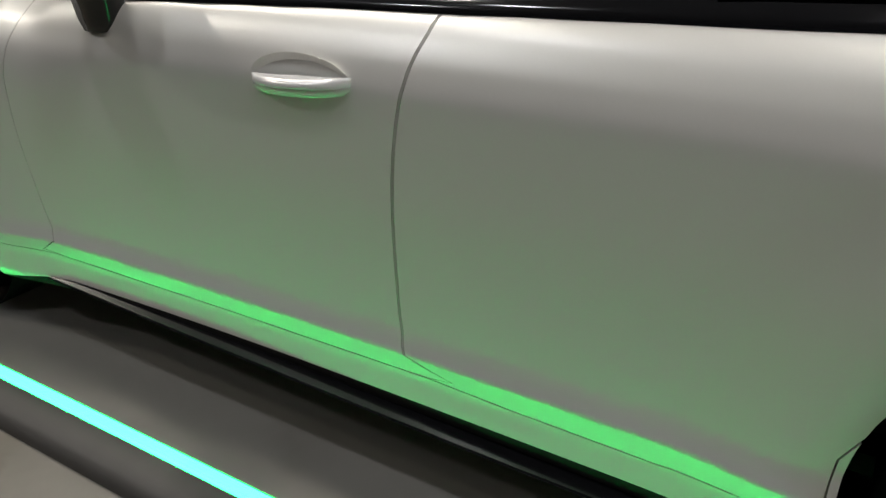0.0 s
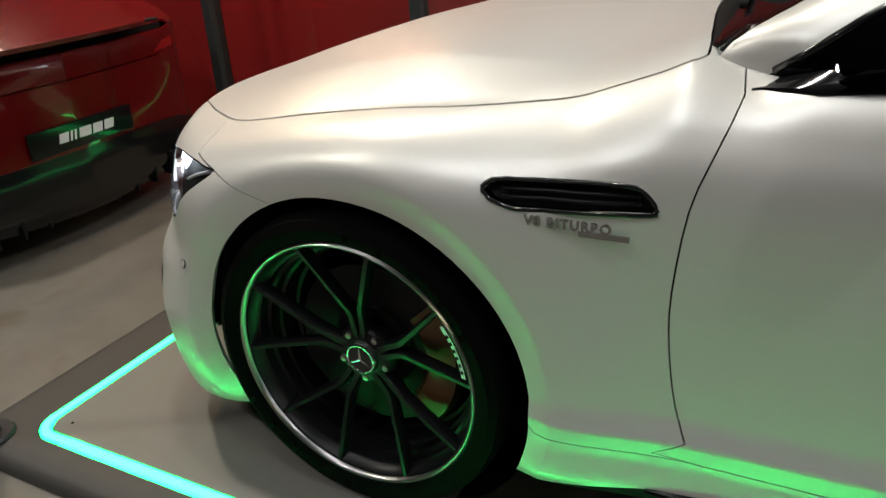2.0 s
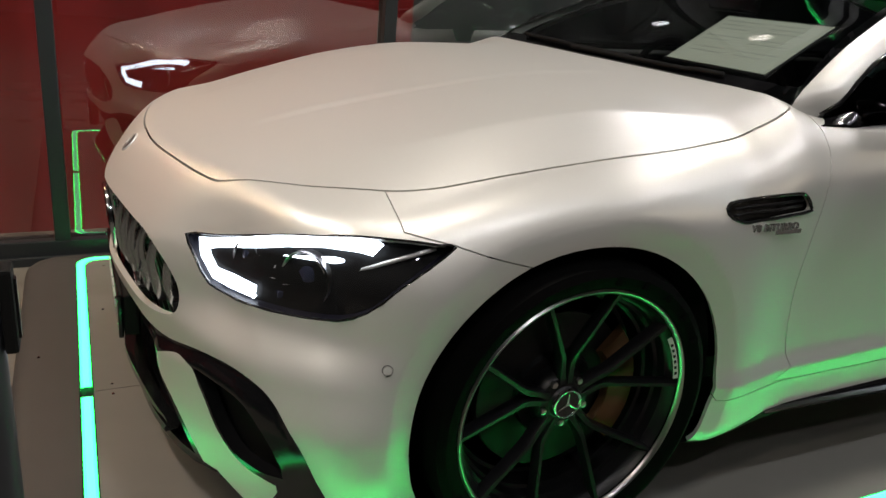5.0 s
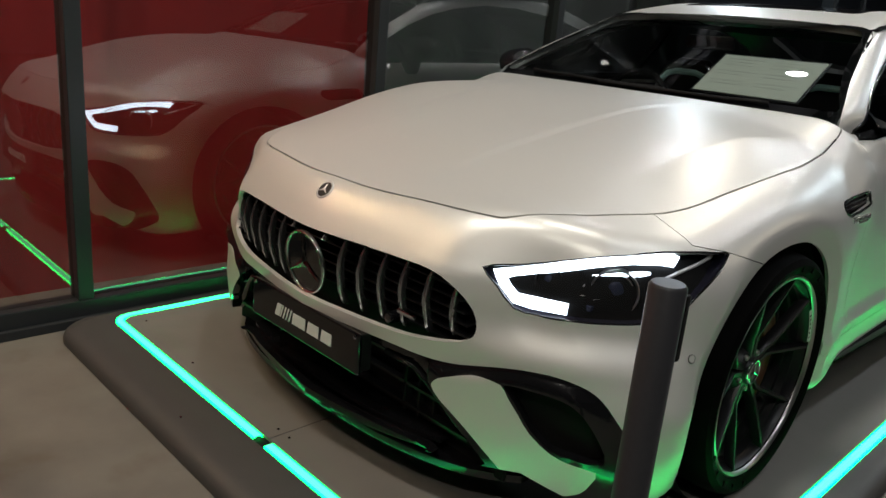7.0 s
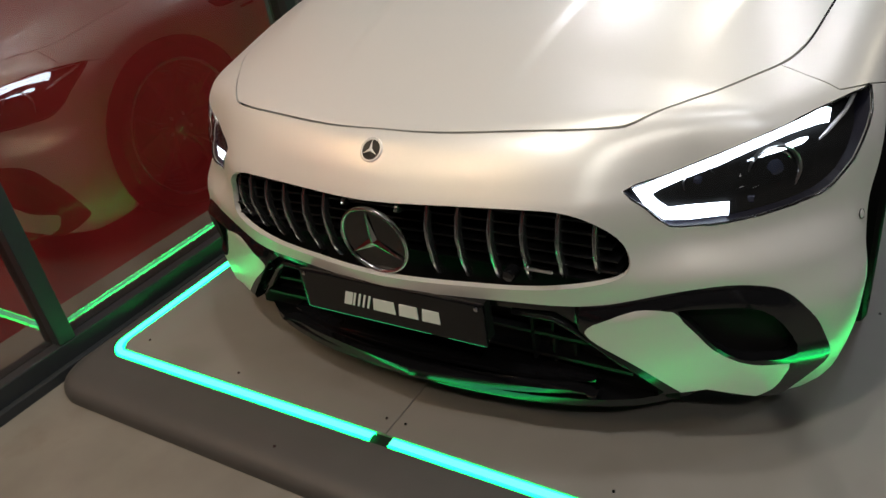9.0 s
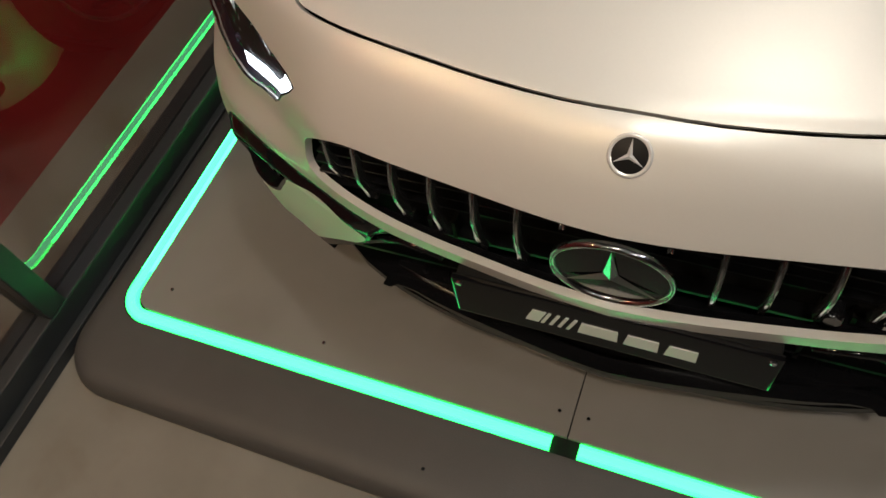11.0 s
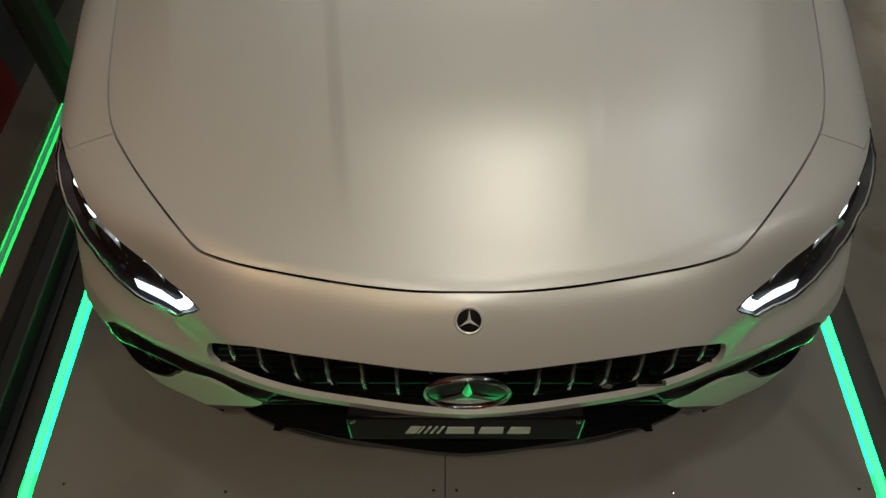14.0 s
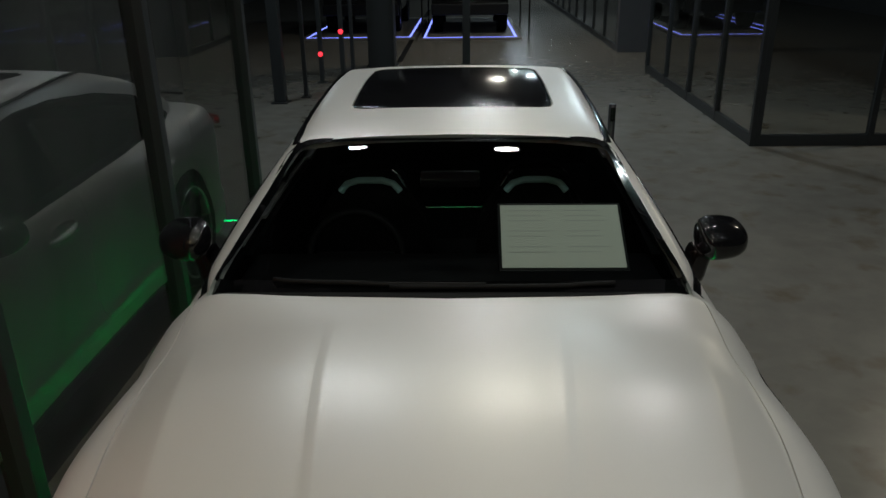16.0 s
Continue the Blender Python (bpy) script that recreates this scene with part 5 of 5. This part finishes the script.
part("red_roof", skin(rcg["rest"], "both", .02), M_RED, red, "", True, 40)
part("rear_window", skin(rcg["rear"], "both"), M_BLACK, red, "", True)
part("windscreen", skin(rcg["screen"], "both"), M_BLACK, red, "", True)
for m in (None, "other"):
    part("side_window", skin(rcg["side"], m), M_BLACK, red, "", True)
part("inner_lining", box((-.72, .4, .16), (.72, 4.85, .80)), M_MATT, red)
part("slot_back", box((-.66, 4.80, .80), (.66, 4.92, .85)), M_MATT, red)
back_board = part("number_board", box((-.262, 5.045, .425), (.262, 5.06, .535), .004), M_PLATE, red, "black show plate with a white mark")
for x0, x1 in ((.13, .085), (.075, .065), (.055, .045), (.03, -.03), (-.04, -.09), (-.10, -.15)):
    part("plate_mark", prism([(x0, .46), (x1, .46), (x1 - .01, .50), (x0 - .01, .50)], 5.059, 5.0615), M_LABEL, back_board)
em = emblem("tail_emblem", (0, 5.02, .76), .045, 0, red, .006)
em.matrix_local = pose(0, 5.025, .762, -80, 0, 0)
for s in (1, -1):
    for k in (0, 1):
        part("exhaust_pipe", spin([(.044, .0), (.048, .004), (.05, -.01), (.05, -.12), (.042, -.12), (.042, -.004)], 24, "x"), M_SATIN, red, "black exhaust tip", True, 40).matrix_local = pose(s * (.56 + .11 * k), 4.985, .245, 0, 0, 90)
    for yc in E_CTR:
        rw = part("wheel", spin([(.0001, .09), (.24, .09), (.28, .118), (.325, .134), (.356, .10), (.3585, -.10), (.30, -.13)], 48), M_RUBBER, red, "black wheel", True, 30)
        rw.matrix_local = pose(s * .80, yc, .358) @ Matrix.Diagonal((s, 1, 1, 1))
    for k in range(4):
        part("diffuser_fin", box((s * (.12 + .12 * k) - .006, 4.80, .12), (s * (.12 + .12 * k) + .006, 5.02, .24)), M_SATIN, red)

# ---- corridor beyond ----
def partition(name, x0, y0, x1, y1, bays, h=3.4, at=None):
    """A framed glass partition from one floor point to another."""
    d = Vector((x1 - x0, y1 - y0, 0))
    L = d.length
    ob = thing(name, "dark framed glass shop partition", "glass wall", (x0, y0, FLOOR_Z), kind="structure")
    ob.rotation_euler = (0, 0, math.atan2(d.y, d.x))
    part("bottom_rail", box((0, -.03, 0), (L, .03, .12)), M_FRAME, ob)
    part("top_rail", box((0, -.03, h), (L, .03, h + .15)), M_FRAME, ob)
    for k in range(bays + 1):
        part("post", box((L * k / bays - .03, -.035, .0), (L * k / bays + .03, .035, h)), M_FRAME, ob)
    for k in range(bays):
        pane_part((L * k / bays + .03, -.005, .12), (L * (k + 1) / bays - .03, .005, h), (0, 1 if abs(d.y) > abs(d.x) else -1, 0), ob)
    return ob


partition("glass_partition", 3.16, 7.61, 3.16, 12.76, 4)
partition("glass_partition", 3.20, 7.61, 9.2, 7.61, 5)
partition("glass_partition", 3.16, 15.6, 3.16, 36.0, 13)
tagged(part("wall_core", box((3.12, 15.35, FLOOR_Z), (3.8, 15.55, 5.2)), M_WALL), "dark wall end between two shops", "wall", kind="structure")
tagged(part("wall_shop", box((5.4, 8.9, FLOOR_Z), (9.5, 9.1, 5.2)), M_WALL), "dark back wall of the shop", "wall", kind="structure")
for name, x, y, w in (("column", -1.5, 13.75, .24), ("pole", .05, 13.65, .07), ("pole", -2.62, 10.3, .08), ("pole", -2.33, 10.7, .03), ("pole", -2.32, 12.0, .035), ("pole", -1.97, 12.0, .035), ("pole", -1.86, 12.4, .03)):
    ob = thing(name, "dark square steel " + name + " standing on the floor", name, (x, y, FLOOR_Z), "hall columns")
    part("shaft", box((-w, -w, 0), (w, w, 5.25), .01), M_FRAME, ob)
    part("foot_plate", box((-w - .04, -w - .04, 0), (w + .04, w + .04, .02)), M_FRAME, ob)
for x, y, z in ((-2.32, 12.0, .41), (-1.97, 12.0, .76)):
    ob = thing("signal_light", "small red signal lamp on a pole", "lamp", (x, y - .036, z))
    part("lens", spin([(.0001, -.02), (.03, -.015), (.04, 0)], 16, "x"), M_REDLED, ob, "", True).matrix_local = pose(0, 0, 0, 0, 0, 90)


def far_car(x0, x1, y0):
    """A dark off-road car on its own lit frame, far down the hall."""
    fr = thing("far_platform", "low platform with a blue light frame under the dark car", "platform", (0, 0, FLOOR_Z), "far platforms")
    xc = (x0 + x1) / 2
    L = 5.2
    part("deck", box((x0 - .12, y0 - .12, 0), (x1 + .12, y0 + L + .12, .05), .01), M_GREYPLATE, fr)
    for lo, hi in (((x0, y0), (x1, y0 + .05)), ((x0, y0 + .05), (x0 + .05, y0 + L)), ((x1 - .05, y0 + .05), (x1, y0 + L))):
        part("light_strip", box((*lo, .05), (*hi, .056)), M_FARLED, fr, "blue light strip")
    c = thing("off_road_car", "black boxy off-road car on a lit platform", "car", (xc, y0 + .55, FLOOR_Z + .056), "far cars")
    part("body", box((-.92, .1, .48), (.92, 4.3, 1.15), .06), M_BLACK, c, "", True, 40)
    part("cabin", prism([(.95, 1.15), (1.25, 1.85), (4.1, 1.85), (4.25, 1.15)], -.84, .84, "yz"), M_BLACK, c)
    part("bumper", box((-.93, .0, .45), (.93, .16, .72), .03), M_SATIN, c)
    part("grille", box((-.45, .08, .80), (.45, .11, 1.02), .01), M_SATIN, c)
    for s in (1, -1):
        part("head_lamp", spin([(.0001, -.02), (.08, -.01), (.1, .0)], 20, "x"), M_CHROME, c, "", True).matrix_local = pose(s * .70, .095, .93, 0, 0, 90)
        for yy in (.8, 3.55):
            wh = part("wheel", spin([(.0001, .10), (.24, .11), (.30, .13), (.37, .12), (.40, .07), (.40, -.12), (.30, -.13)], 40), M_RUBBER, c, "", True, 30)
            wh.matrix_local = pose(s * .80, yy, .40) @ Matrix.Diagonal((s, 1, 1, 1))
            part("rim", spin([(.0001, .105), (.22, .115), (.24, .112)], 24), M_DARKCHROME, wh, "", True)
    rail = thing("crowd_barrier", "thin black barrier standing beside the far platform", "barrier", (x1 + .28, y0, FLOOR_Z))
    part("upright", tube([(0, 0, 0), (0, 0, 1.0)], .02), M_MATT, rail)
    part("upright", tube([(0, 3.2, 0), (0, 3.2, 1.0)], .02), M_MATT, rail)
    part("rail", tube([(0, 0, 1.0), (0, 3.2, 1.0)], .02), M_MATT, rail)


far_car(-.97, 1.24, 17.9)
far_car(-3.8, -1.28, 18.1)
tagged(part("floor_line", box((-1.30, 14.3, FLOOR_Z), (-1.19, 27, FLOOR_Z + .004)), M_MATT), "dark floor channel between the far platforms", "floor line", kind="structure")
